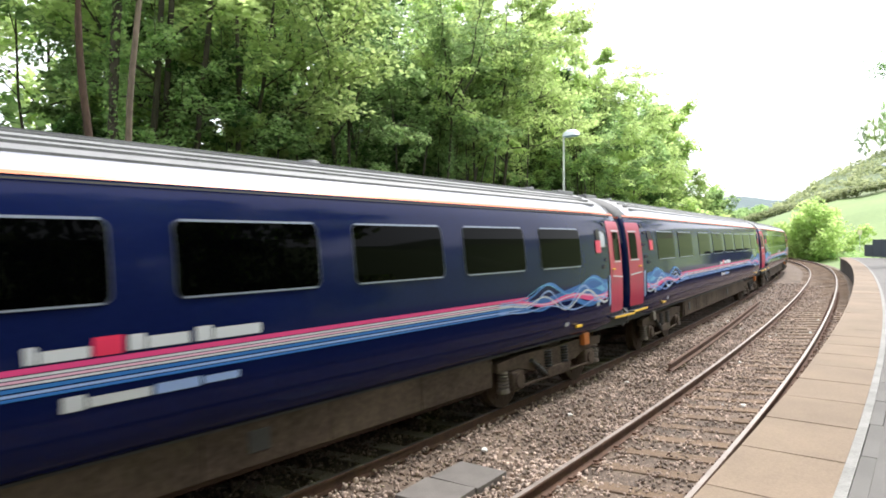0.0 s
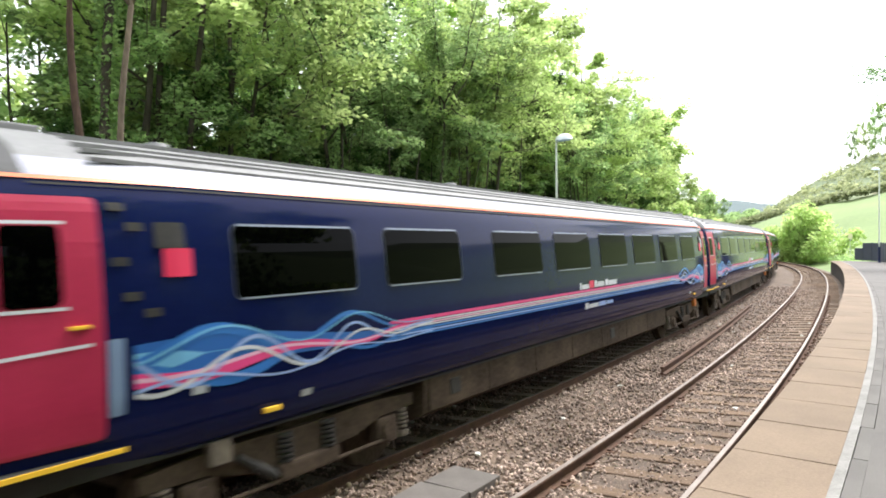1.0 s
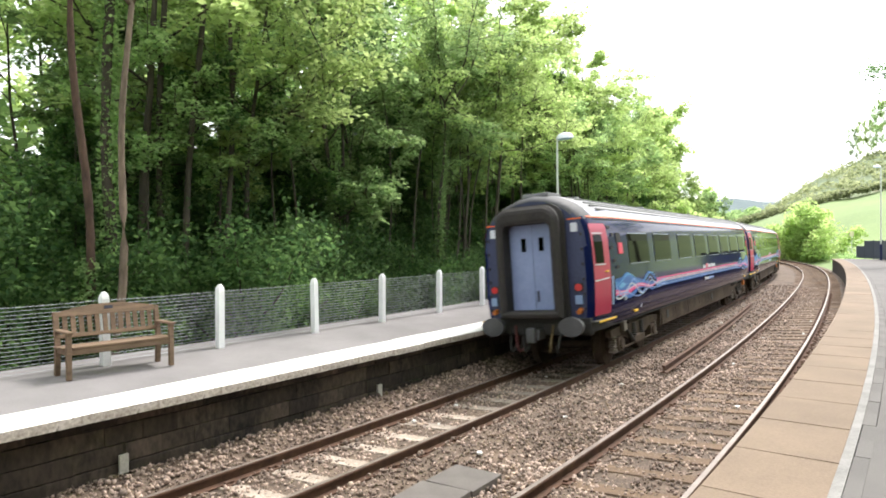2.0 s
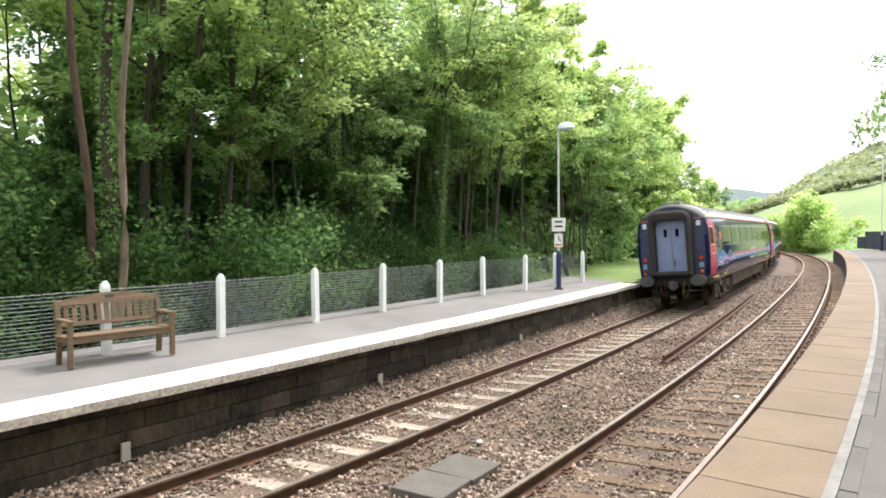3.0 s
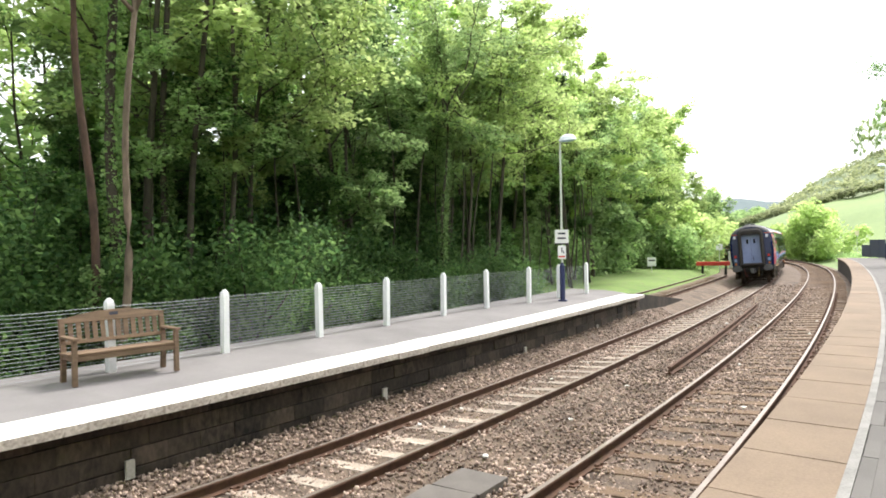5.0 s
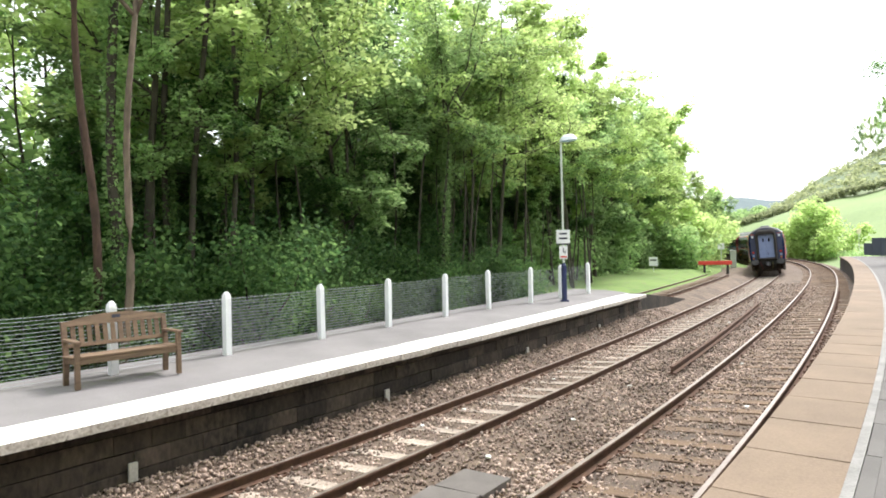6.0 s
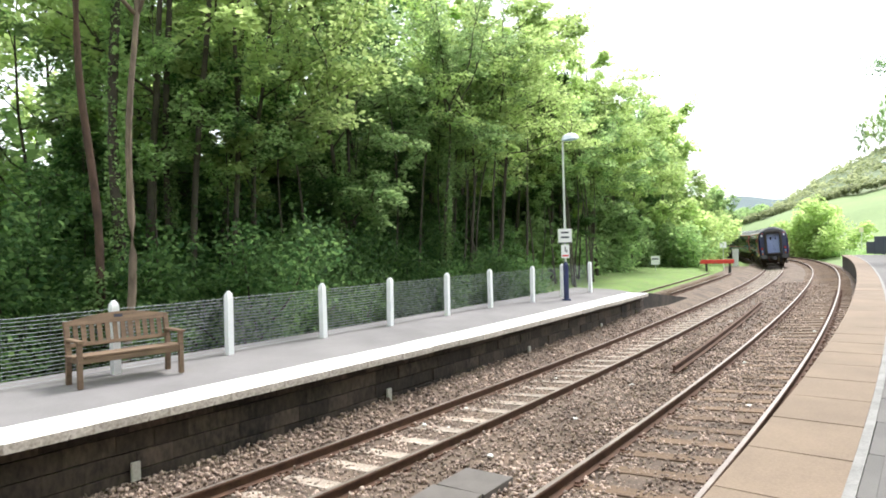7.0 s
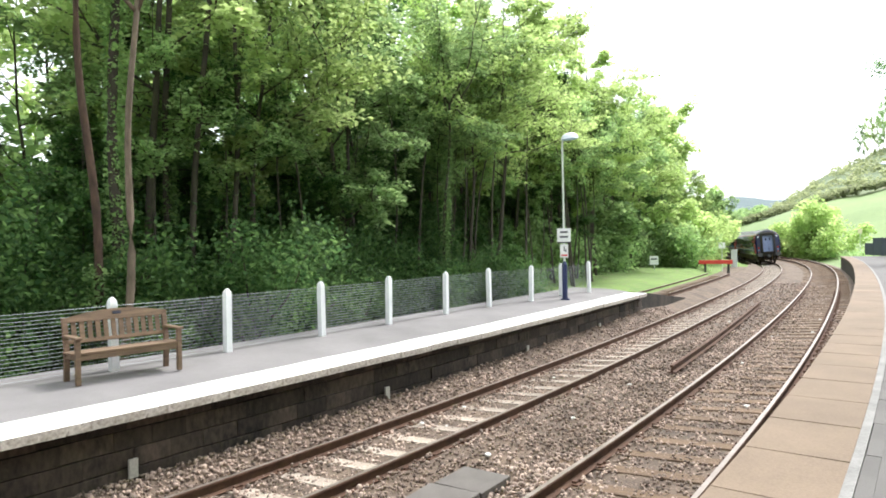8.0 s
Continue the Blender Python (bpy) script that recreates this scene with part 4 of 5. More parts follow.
def coach_pose(sc):
    a, b = line(sc - 7.65, D_FAR, Z_FAR + E_CANT / 2), line(sc + 7.65, D_FAR, Z_FAR + E_CANT / 2)
    d = b - a
    rz = -math.degrees(math.atan2(d.x, d.y))
    m = (a + b) / 2
    return Matrix.Translation(m) @ pose(0, 0, 0, 0, 0, rz) @ pose(0, 0, 0, 0, math.degrees(math.atan2(E_CANT, 1.505)), 0)


def motions():
    """The train runs along the far track; its wheels roll."""
    times = [i * 0.25 for i in range(33)]
    for i, c in enumerate(coaches):
        walk(c, [(t, coach_pose(run(t) + 0.4 + LEN + PITCH * i)) for t in times])
    ticks = [k / FPS for k in range(int(8 * FPS) + 1)]
    for c in coaches[:3]:
        for w in c.children:
            if w.name.startswith("wheelset"):
                p = w.matrix_basis.translation.copy()
                walk(w, [(t, pose(p.x, p.y, p.z, -math.degrees((run(t) - run(0)) / 0.457) % 360)) for t in ticks])
# ------------------------------------------------------------------ trees and shrubs
def leaf_cloud(rng, centres, spread, per, size, flat=0.42, tilt=0.55):
    """Leaves as small folded diamonds in layered sprays round clump centres: vertices and faces."""
    n = len(centres) * per
    C, sp = np.repeat(centres, per, 0), np.repeat(spread, per)[:, None]
    d = rng.normal(size=(n, 3))
    d /= np.linalg.norm(d, axis=1)[:, None]
    P = C + d * sp * (rng.random((n, 1)) ** 0.5) * np.array([1, 1, flat])
    P[:, 2] -= 0.25 * ((P[:, 0] - C[:, 0]) ** 2 + (P[:, 1] - C[:, 1]) ** 2) / sp[:, 0]
    out = d * np.array([1, 1, 0.15]) + rng.normal(size=(n, 3)) * np.array([0.5, 0.5, 0.5 * tilt])     # leaves point outwards and lie nearly flat
    a = out / (np.linalg.norm(out, axis=1)[:, None] + 1e-9)
    b = np.cross(a, np.array([0, 0, 1.0]) + rng.normal(size=(n, 3)) * tilt)
    b /= np.linalg.norm(b, axis=1)[:, None] + 1e-9
    nn = np.cross(b, a)
    L = size * rng.uniform(0.6, 1.4, (n, 1))
    V = np.stack([P - a * L * 0.5, P + b * L * 0.32 + nn * L * 0.06, P + a * L * 0.5 - nn * L * 0.12, P - b * L * 0.32 + nn * L * 0.06], 1)
    return V.reshape(-1, 3), np.arange(n * 4).reshape(n, 4)


def limb_path(rng, p, d, length, n=6, wander=0.15, up=0.1):
    pts = [Vector(p)]
    d = Vector(d).normalized()
    for _ in range(n):
        d = (d + Vector(rng.normal(size=3)) * wander + Vector((0, 0, up))).normalized()
        pts.append(pts[-1] + d * length / n)
    return pts


def make_tree(seed, h, crown_r, crown_lo, leaves, leaf, material, trunk_r, label, size=0.2, limbs=12, puff=0.38, flat=0.42):
    rng = np.random.default_rng(seed)
    t = empty("tree")
    tagged(t, label, "tree", "trees of the wood")
    bm = bmesh.new()
    trunk = limb_path(rng, (0, 0, -0.4), (rng.normal() * 0.05, rng.normal() * 0.05, 1), h * 0.9, 10, 0.05, 0.05)
    tube(bm, trunk, trunk_r, trunk_r * 0.15, 9)
    part("trunk", bm, M_BARK, t, smooth=True)
    ends = []
    for i in range(limbs):
        bm = bmesh.new()
        u = crown_lo + (0.97 - crown_lo) * (i + rng.random()) / limbs
        k = u * 10
        p = trunk[int(k)].lerp(trunk[min(int(k) + 1, 10)], k - int(k))
        a = i * 2.4 + rng.normal() * 0.4
        prof = math.sin(math.pi * min(1, max(0.08, (u - crown_lo) / (1 - crown_lo) * 0.8 + 0.15))) ** 0.7
        reach = crown_r * prof * rng.uniform(0.75, 1.15)
        path = limb_path(rng, p, (math.cos(a), math.sin(a), rng.uniform(0.2, 0.8)), reach, 5, 0.16, 0.05)
        tube(bm, path, trunk_r * 0.38 * (1.1 - u * 0.8), 0.012, 5)
        for j in (2, 3, 4, 5):
            ends.append((path[j], reach * 0.2))
        for _ in range(5):
            q = path[rng.integers(2, 5)]
            tw = limb_path(rng, q, rng.normal(size=3) + np.array([math.cos(a), math.sin(a), 0.3]), reach * 0.5, 4, 0.2, 0.05)
            tube(bm, tw, 0.03, 0.008, 4)
            ends += [(tw[2], reach * 0.17), (tw[3], reach * 0.15), (tw[4], reach * 0.2)]
        part("limb", bm, M_BARK, t, smooth=True)
    C = np.array([e[0][:] for e in ends])
    S = np.array([max(puff, e[1]) for e in ends])
    V, F = leaf_cloud(rng, C, S, max(1, leaves // len(C)), size, flat)
    cr = new("crown", fast_data("crown", V, F, leaf or material))
    cr.parent = t
    return t


def make_shrub(seed, h, r, leaves, material, label, size=0.10):
    rng = np.random.default_rng(seed)
    t = empty("shrub")
    tagged(t, label, "shrub", "shrubs of the undergrowth")
    C, S = [], []
    for i in range(7):
        bm = bmesh.new()
        a = i * 2.4
        path = limb_path(rng, (rng.normal() * 0.15 * r, rng.normal() * 0.15 * r, -0.2), (math.cos(a) * 0.7, math.sin(a) * 0.7, rng.uniform(0.5, 2.5)), h * rng.uniform(0.6, 1.05), 6, 0.15, 0.05)
        tube(bm, path, 0.035, 0.008, 5)
        for j in (1, 2, 3, 4, 5, 6):
            C.append(path[j][:])
            S.append(r * rng.uniform(0.3, 0.55))
        part("stem", bm, M_BARK, t)
    V, F = leaf_cloud(rng, np.array(C), np.array(S), leaves // len(C), size, 0.7, 1.1)
    cr = new("foliage", fast_data("foliage", V, F, material))
    cr.parent = t
    return t


def plant(kinds, spots):
    used = set()
    for k, x, y, turn, sc, dz in spots:
        src = kinds[k % len(kinds)]
        m = Matrix.Translation((x, y, height(x, y) + dz)) @ pose(0, 0, 0, 0, 0, turn)
        if src.name not in used:
            used.add(src.name)
            src.matrix_basis = m @ Matrix.Diagonal((sc, sc, sc, 1))
        else:
            keep = src.scale.copy()
            c = copy_thing(src, m)
            c.scale = (sc, sc, sc)


TREES = [
    make_tree(1, 17, 4.0, 0.34, 13000, None, M_LEAF_A, 0.13, "tall ash tree in fresh green leaf", 0.19),
    make_tree(2, 15.5, 3.8, 0.24, 13000, None, M_LEAF_B, 0.14, "slender green woodland tree", 0.18),
    make_tree(3, 18, 4.4, 0.38, 13000, None, M_LEAF_A, 0.15, "tall tree with bright spring leaves", 0.2),
    make_tree(4, 14, 4.0, 0.16, 13000, None, M_LEAF_SHADE, 0.13, "dense dark green woodland tree", 0.18),
    make_tree(5, 16.5, 4.0, 0.28, 13000, None, M_LEAF_A, 0.13, "pale green sycamore at the edge of the wood", 0.19),
]
BACK_TREES = [
    make_tree(6, 16, 4.2, 0.18, 5000, None, M_LEAF_B, 0.15, "green tree deeper in the wood", 0.4, 12, 0.75, 0.7),
    make_tree(7, 17, 4.4, 0.22, 5000, None, M_LEAF_A, 0.17, "bright green tree farther along the line", 0.4, 12, 0.75, 0.7),
    make_tree(8, 14, 4.2, 0.12, 5000, None, M_LEAF_A, 0.15, "pale leafy tree beside the railway", 0.4, 12, 0.75, 0.7),
]
SAPLINGS = [
    make_tree(9, 12, 2.0, 0.5, 3000, None, M_LEAF_B, 0.06, "thin straight sapling among the trees", 0.17, 8),
    make_tree(10, 14, 2.2, 0.55, 3000, None, M_LEAF_A, 0.075, "thin grey-stemmed young ash", 0.17, 8),
]
rt = random.Random(11)
near_spots, back_spots, thin_spots = [], [], []
s = -14.0
while s < 140:
    for row, (lo, hi) in enumerate(((-13, -10.5), (-18, -15), (-27, -20))):
        if row == 0 and 84 < s:
            lo, hi = -10.5, -8.0
        p = line(s + rt.uniform(-1, 1), rt.uniform(lo, hi) - (2.0 if 30 < s < 62 and row == 0 else 0))
        if row == 2 and s < 4:
            continue
        near = s < 42 and row < 2
        size = rt.uniform(0.85, 1.08) * (0.95 if row == 0 else 1.0) * (0.75 if row == 0 and s > 84 else 1)
        if row == 0:                                    # the wood's edge sinks towards the curve
            size *= float(np.interp(s, (17, 21, 30, 38, 42, 60, 69, 80, 84, 96, 140), (1, 0.78, 0.86, 0.90, 0.86, 0.86, 0.58, 0.62, 0.85, 0.75, 0.85)))
        elif row == 1 and 40 < s < 56:
            size *= 0.86
        if row == 0 and -5 < s < 9:                     # a gap where the bare stems stand
            continue
        if (row == 1 and 5 < s < 17 and rt.random() < 0.45) or (row == 2 and 7 < s < 23 and rt.random() < 0.5):
            continue
        (near_spots if near else back_spots).append(((rt.choice((0, 2, 4)) if s < 9 else rt.randrange(5)) if near else rt.randrange(3), p.x, p.y, rt.uniform(0, 360), size, 0))
    s += 3.5 if s < 42 else 5.5
for k in range(30):
    p = line(rt.uniform(9.5, 40), rt.uniform(-12.5, -10.3))
    thin_spots.append((k, p.x, p.y, rt.uniform(0, 360), rt.uniform(0.7, 0.92), 0))
for az, r, k, sc in ((13.3, 42, 2, 0.88), (10.6, 38, 0, 1.1), (16.2, 52, 4, 0.84)):
    near_spots.append((k, r * math.sin(radians(az)), r * math.cos(radians(az)), az * 50, sc, 0))
for az, r, k, sc in ((18.9, 62, 1, 0.9), (20.6, 76, 2, 0.92), (22.3, 92, 2, 0.75), (23.4, 104, 0, 0.6)):
    back_spots.append((k, r * math.sin(radians(az)), r * math.cos(radians(az)), az * 50, sc, 0))
plant(TREES, near_spots)
plant(BACK_TREES, back_spots)
plant(SAPLINGS, thin_spots)


def front_stem(az, r, lean, h, thick, ivy, bark, label, seed, fork=True):
    """A bare stem at the front of the wood; lean: its drift to the right at its top; ivy: (from, to) heights clad in leaves."""
    rng = np.random.default_rng(seed)
    a = radians(az)
    across = Vector((math.cos(a), -math.sin(a), 0))
    x, y = r * math.sin(a), r * math.cos(a)
    t = empty("tree", pose(x, y, height(x, y)))
    tagged(t, label, "tree", "trees of the wood")
    pts = []
    for k in range(13):
        u = k / 12
        pts.append(across * (lean * u + 0.05 * math.sin(u * 9 + seed)) + Vector((0, 0.04 * math.sin(u * 7 + seed), -0.3 + (h + 0.3) * u)))
    bm = bmesh.new()
    tube(bm, pts, thick, thick * 0.55, 10)
    part("trunk", bm, bark, t, smooth=True)
    C = []
    if fork:
        for q, d in ((11, -0.5), (11, 0.5), (12, -0.15), (12, 0.3)):
            bm = bmesh.new()
            path = limb_path(rng, pts[q], across * d + Vector((0, rng.normal() * 0.4, 0.9)), 3.6, 7, 0.12, 0.05)
            tube(bm, path, thick * 0.5, 0.012, 6)
            for j in (4, 5, 6, 7):
                C.append(path[j][:])
                tw = limb_path(rng, path[j], rng.normal(size=3) + np.array([0, 0, 0.3]), 1.3, 4, 0.2, 0.05)
                tube(bm, tw, 0.02, 0.006, 4)
                C += [tw[2][:], tw[4][:]]
            part("limb", bm, bark, t, smooth=True)
        V, F = leaf_cloud(rng, np.array(C), np.full(len(C), 0.55), 70, 0.12)
        cr = new("crown", fast_data("crown", V, F, M_LEAF_B))
        cr.parent = t
    if ivy:
        n = int((ivy[1] - ivy[0]) / 0.16)
        C = [pts[0].lerp(pts[-1], (ivy[0] + (ivy[1] - ivy[0]) * k / n) / h) for k in range(n)]
        V, F = leaf_cloud(rng, np.array([c[:] for c in C]), np.full(n, thick + 0.14), 60, 0.11, 0.9, 1.2)
        iv = new("ivy", fast_data("ivy", V, F, M_LEAF_B))
        iv.parent = t


front_stem(-27.9, 13.6, -0.36, 7.6, 0.10, (0.2, 2.2), M_BARKRED, "dark leaning ash stem with ivy round its foot", 61)
front_stem(-26.6, 13.0, 0.34, 7.2, 0.085, None, M_BARKPALE, "pale brown bare stem at the front of the wood", 62)
front_stem(-27.0, 15.2, 0.10, 9.5, 0.15, (1.5, 9.2), M_BARK, "thick ivy-clad trunk in the wood", 63)
for k, (az, r, lean, h, thick) in enumerate(((-23.4, 17, 0.3, 12, 0.10), (-21.8, 16.5, 0.9, 12.5, 0.09), (-19.5, 18, 1.2, 13, 0.10), (-18.2, 17, 0.3, 11, 0.08),
                                             (-9.5, 20, 0.3, 9, 0.08), (-7.6, 21, -0.3, 8, 0.08), (-0.2, 22, 0.4, 7, 0.07), (2.4, 24, 0.2, 6.5, 0.07))):
    front_stem(az, r, lean, h, thick, (1.0, 6.0) if k % 2 == 0 else None, M_BARK, "slender dark stem rising through the leaves", 70 + k)
# young growth under the tall crowns, leafy to the ground
YOUNG = [
    make_tree(81, 8.5, 2.5, 0.05, 11000, None, M_LEAF_SHADE, 0.06, "young dark green tree, leafy to the ground", 0.14, 9, 0.36, 0.5),
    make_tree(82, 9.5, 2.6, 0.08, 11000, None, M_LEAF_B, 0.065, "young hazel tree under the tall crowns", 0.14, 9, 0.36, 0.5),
    make_tree(83, 7.0, 2.3, 0.04, 11000, None, M_LEAF_SHADE, 0.05, "dark leafy sapling at the wood's edge", 0.13, 9, 0.36, 0.5),
]
ry = random.Random(23)
young_spots = []
s = -5.0
while s < 60:
    o = ry.uniform(-14.2, -12.4) - (1.0 if s > 30 else 0)
    if s > 8.5:
        p = line(s, o)
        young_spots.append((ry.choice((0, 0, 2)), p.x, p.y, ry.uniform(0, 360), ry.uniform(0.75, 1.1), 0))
        if ry.random() < 0.7:
            p = line(s + 0.8, o - 3.6)
            young_spots.append((ry.choice((0, 1)), p.x, p.y, ry.uniform(0, 360), ry.uniform(0.9, 1.25), 0))
    elif s < 2 or s > 5:
        p = line(s, o - 1.5)
        young_spots.append((2, p.x, p.y, ry.uniform(0, 360), ry.uniform(0.55, 0.75), 0))
    s += ry.uniform(2.2, 3.0)
plant(YOUNG, young_spots)
SHRUBS = [
    make_shrub(21, 2.8, 1.8, 7500, M_LEAF_SHADE, "dark green leafy shrub behind the fence"),
    make_shrub(22, 4.2, 2.2, 7500, M_LEAF_SHADE, "dark hazel shrub at the wood's edge", 0.125),
    make_shrub(23, 1.7, 1.4, 5500, M_LEAF_SHADE, "low bramble and nettle clump"),
]
FAR_SHRUBS = [
    make_shrub(24, 4.0, 2.4, 2000, M_LEAF_B, "green shrub beside the siding", 0.3),
    make_shrub(25, 5.5, 2.8, 2400, M_LEAF_A, "bright green shrub beside the line", 0.34),
]
near_spots, far_spots = [], []
s = -8.0
while s < 135:
    for lo, hi, kk in ((-10.2, -9.5, (2, 0)), (-12, -11, (0, 1)), (-15.5, -13, (1, 1))):
        p = line(s + rt.uniform(-0.7, 0.7), rt.uniform(lo, hi) - (0 if s < 27 else 3.5 if s < 56 else 0.0))
        if s < 30:
            near_spots.append((rt.choice(kk), p.x, p.y, rt.uniform(0, 360), rt.uniform(0.8, 1.2), 0))
        else:
            far_spots.append((0 if s < 60 else 1, p.x, p.y, rt.uniform(0, 360), rt.uniform(0.75, 1.15), 0))
    if s < 60:
        p = line(s, rt.uniform(-24, -17))
        far_spots.append((0, p.x, p.y, rt.uniform(0, 360), rt.uniform(1.2, 1.7), 0))
    s += 2.1 if s < 30 else 3.8
plant(SHRUBS, near_spots)
plant(FAR_SHRUBS, far_spots)
# the wooded bank behind the near platform: unseen, added for dark reflections in the coaches
bank = []
for k in range(16):
    p = line(-30 + k * 3.2, rt.uniform(10.5, 13) if k % 2 else rt.uniform(14, 18))
    bank.append((k, p.x, p.y, rt.uniform(0, 360), rt.uniform(1.2, 1.45), 0))
for k, x, y, turn, sc, dz in bank:
    copy_thing(BACK_TREES[(0, 2)[k % 2]], pose(x, y, height(x, y), 0, 0, turn)).scale = (sc, sc, sc)

# unseen shrubs, added to close the bank so the windows mirror dark leaves
for k in range(14):
    p = line(-30 + k * 3.4, 11.3 + 1.2 * (k % 2))
    copy_thing(SHRUBS[1], pose(p.x, p.y, height(p.x, p.y), 0, 0, k * 67)).scale = (1.7, 1.7, 1.6)

# two round bushes at the outside of the curve, and the leaning twigs over the near platform
for x, y, h, r, sd in ((49.4, 87.0, 8.2, 3.9, 31), (51.2, 87.0, 7.6, 3.4, 32), (49.8, 93.0, 5.6, 3.0, 33)):
    b = make_shrub(sd, h, r, 9500, M_LEAF_A, "broad round bush in pale spring leaf", 0.42)
    b.matrix_basis = pose(x, y, height(x, y), 0, 0, sd * 40)
p = Vector((32.2, 38.2, 0))
lone = make_tree(41, 15, 5.4, 0.70, 9000, None, M_LEAF_SHADE, 0.24, "tall tree beside the near platform", 0.17)
lone.matrix_basis = pose(p.x, p.y, height(p.x, p.y), 0, 0, 0) @ Matrix.Diagonal((0.95, 0.95, 0.93, 1))


def far_stuff(name, seed, clumps, per, size, material, label, category):
    """A joined mass of leaf sprays round the given (x, y, radius, height) clumps."""
    rng = np.random.default_rng(seed)
    C = np.array([(x, y, height(x, y) + h * 0.45) for x, y, r, h in clumps])
    S = np.array([r for x, y, r, h in clumps])
    V, F = leaf_cloud(rng, C, S, per, size)
    return tagged(new(name, fast_data(name, V, F, material)), label, category, kind="stuff")


def polar(az, r):
    return r * math.sin(radians(az)), r * math.cos(radians(az))


far_stuff("hedgerow", 51, [(*polar(22 + k * 0.16, 203 + rt.uniform(-2, 2)), rt.uniform(1.6, 2.8), rt.uniform(2, 4)) for k in range(100)], 60, 0.8, M_LEAF_D, "dull green hedgerow along the top of the field", "hedge")
far_stuff("hillside_scrub", 52, [(*polar(rt.uniform(23, 38), rt.uniform(210, 330)), rt.uniform(1.5, 4.5), rt.uniform(1, 3)) for k in range(260)], 40, 1.1, M_LEAF_D, "rough scrub over the hillside", "scrub")
far_stuff("distant_copse", 54, [(*polar(rt.uniform(20.5, 26.5), rt.uniform(212, 250)), rt.uniform(2.5, 4.5), rt.uniform(3, 8)) for k in range(70)], 70, 1.0, M_LEAF_B, "pale green copse on the slope above the field", "copse")
far_stuff("trackside_growth", 53, [(*line(rt.uniform(62, 120), rt.uniform(5.0, 9.0))[:2], rt.uniform(0.8, 1.6), rt.uniform(0.6, 1.6)) for k in range(70)], 80, 0.3, M_LEAF_B, "low green growth beside the line", "undergrowth")
for k, (az, r, sc) in enumerate(((33.1, 322, 1.1), (33.5, 325, 1.15), (34.1, 322, 1.3), (34.5, 318, 1.5), (35.2, 320, 1.5), (36.2, 325, 1.4))):
    x, y = polar(az, r)
    copy_thing(BACK_TREES[k % 3], pose(x, y, height(x, y) - 0.5, 0, 0, k * 70)).scale = (sc * 0.5, sc * 0.5, sc)
# ------------------------------------------------------------------ fence on the far platform
def post_mesh():
    bm = bmesh.new()
    w = 0.056
    rings = [[(-w * k, -w * k, z), (w * k, -w * k, z), (w * k, w * k, z), (-w * k, w * k, z)] for z, k in ((-0.25, 1), (0.98, 1), (1.03, 0.88), (1.085, 0.35))]
    loft(bm, rings, True, True)
    bmesh.ops.recalc_face_normals(bm, faces=bm.faces)
    return mesh_from(bm, "fence_post", M_POST)


def platform_fence():
    f = empty("platform_fence")
    tagged(f, "wire mesh fence on white concrete posts", "fence")
    pm = post_mesh()
    ss = [-4.1, -1.9, 0.3, 2.55, 4.8, 7.0, 9.05, 11.35, 13.5, 15.85, 18.1, 20.2, 22.3, 24.5]
    oo = [-7.16] * 11 + [-6.85, -6.75, -6.6]
    pts = []
    for s, o in zip(ss, oo):
        p = line(s, o, 0.78)
        pts.append(p)
        piece("fence_post", pm, f, Matrix.Translation(p) @ pose(0, 0, 0, random.uniform(-0.6, 0.6), random.uniform(-0.6, 0.6), turn_at(s)))
    for a, b in zip(pts, pts[1:]):
        bm = bmesh.new()
        d = (b - a)
        side = Vector((-d.y, d.x, 0)).normalized() * 0.085
        n = 18
        for k in range(n):
            z = 0.03 + 0.92 * k / (n - 1)
            sag = random.uniform(-0.006, 0.006)
            m = (a + b) / 2 + side + Vector((0, 0, z - 0.008 + sag))
            tube(bm, [a + side + Vector((0, 0, z)), m, b + side + Vector((0, 0, z))], 0.0032, 0.0032, 4)
        L = d.length
        k = 0.05
        while k < L:
            q = a + d * (k / L) + side
            tube(bm, [q + Vector((0, 0, 0.02)), q + Vector((0.004, 0, 0.96))], 0.0013, 0.0013, 3)
            k += 0.3
        part("wire_mesh", bm, M_WIRE, f, "dark galvanised wire mesh")
    return f


platform_fence()


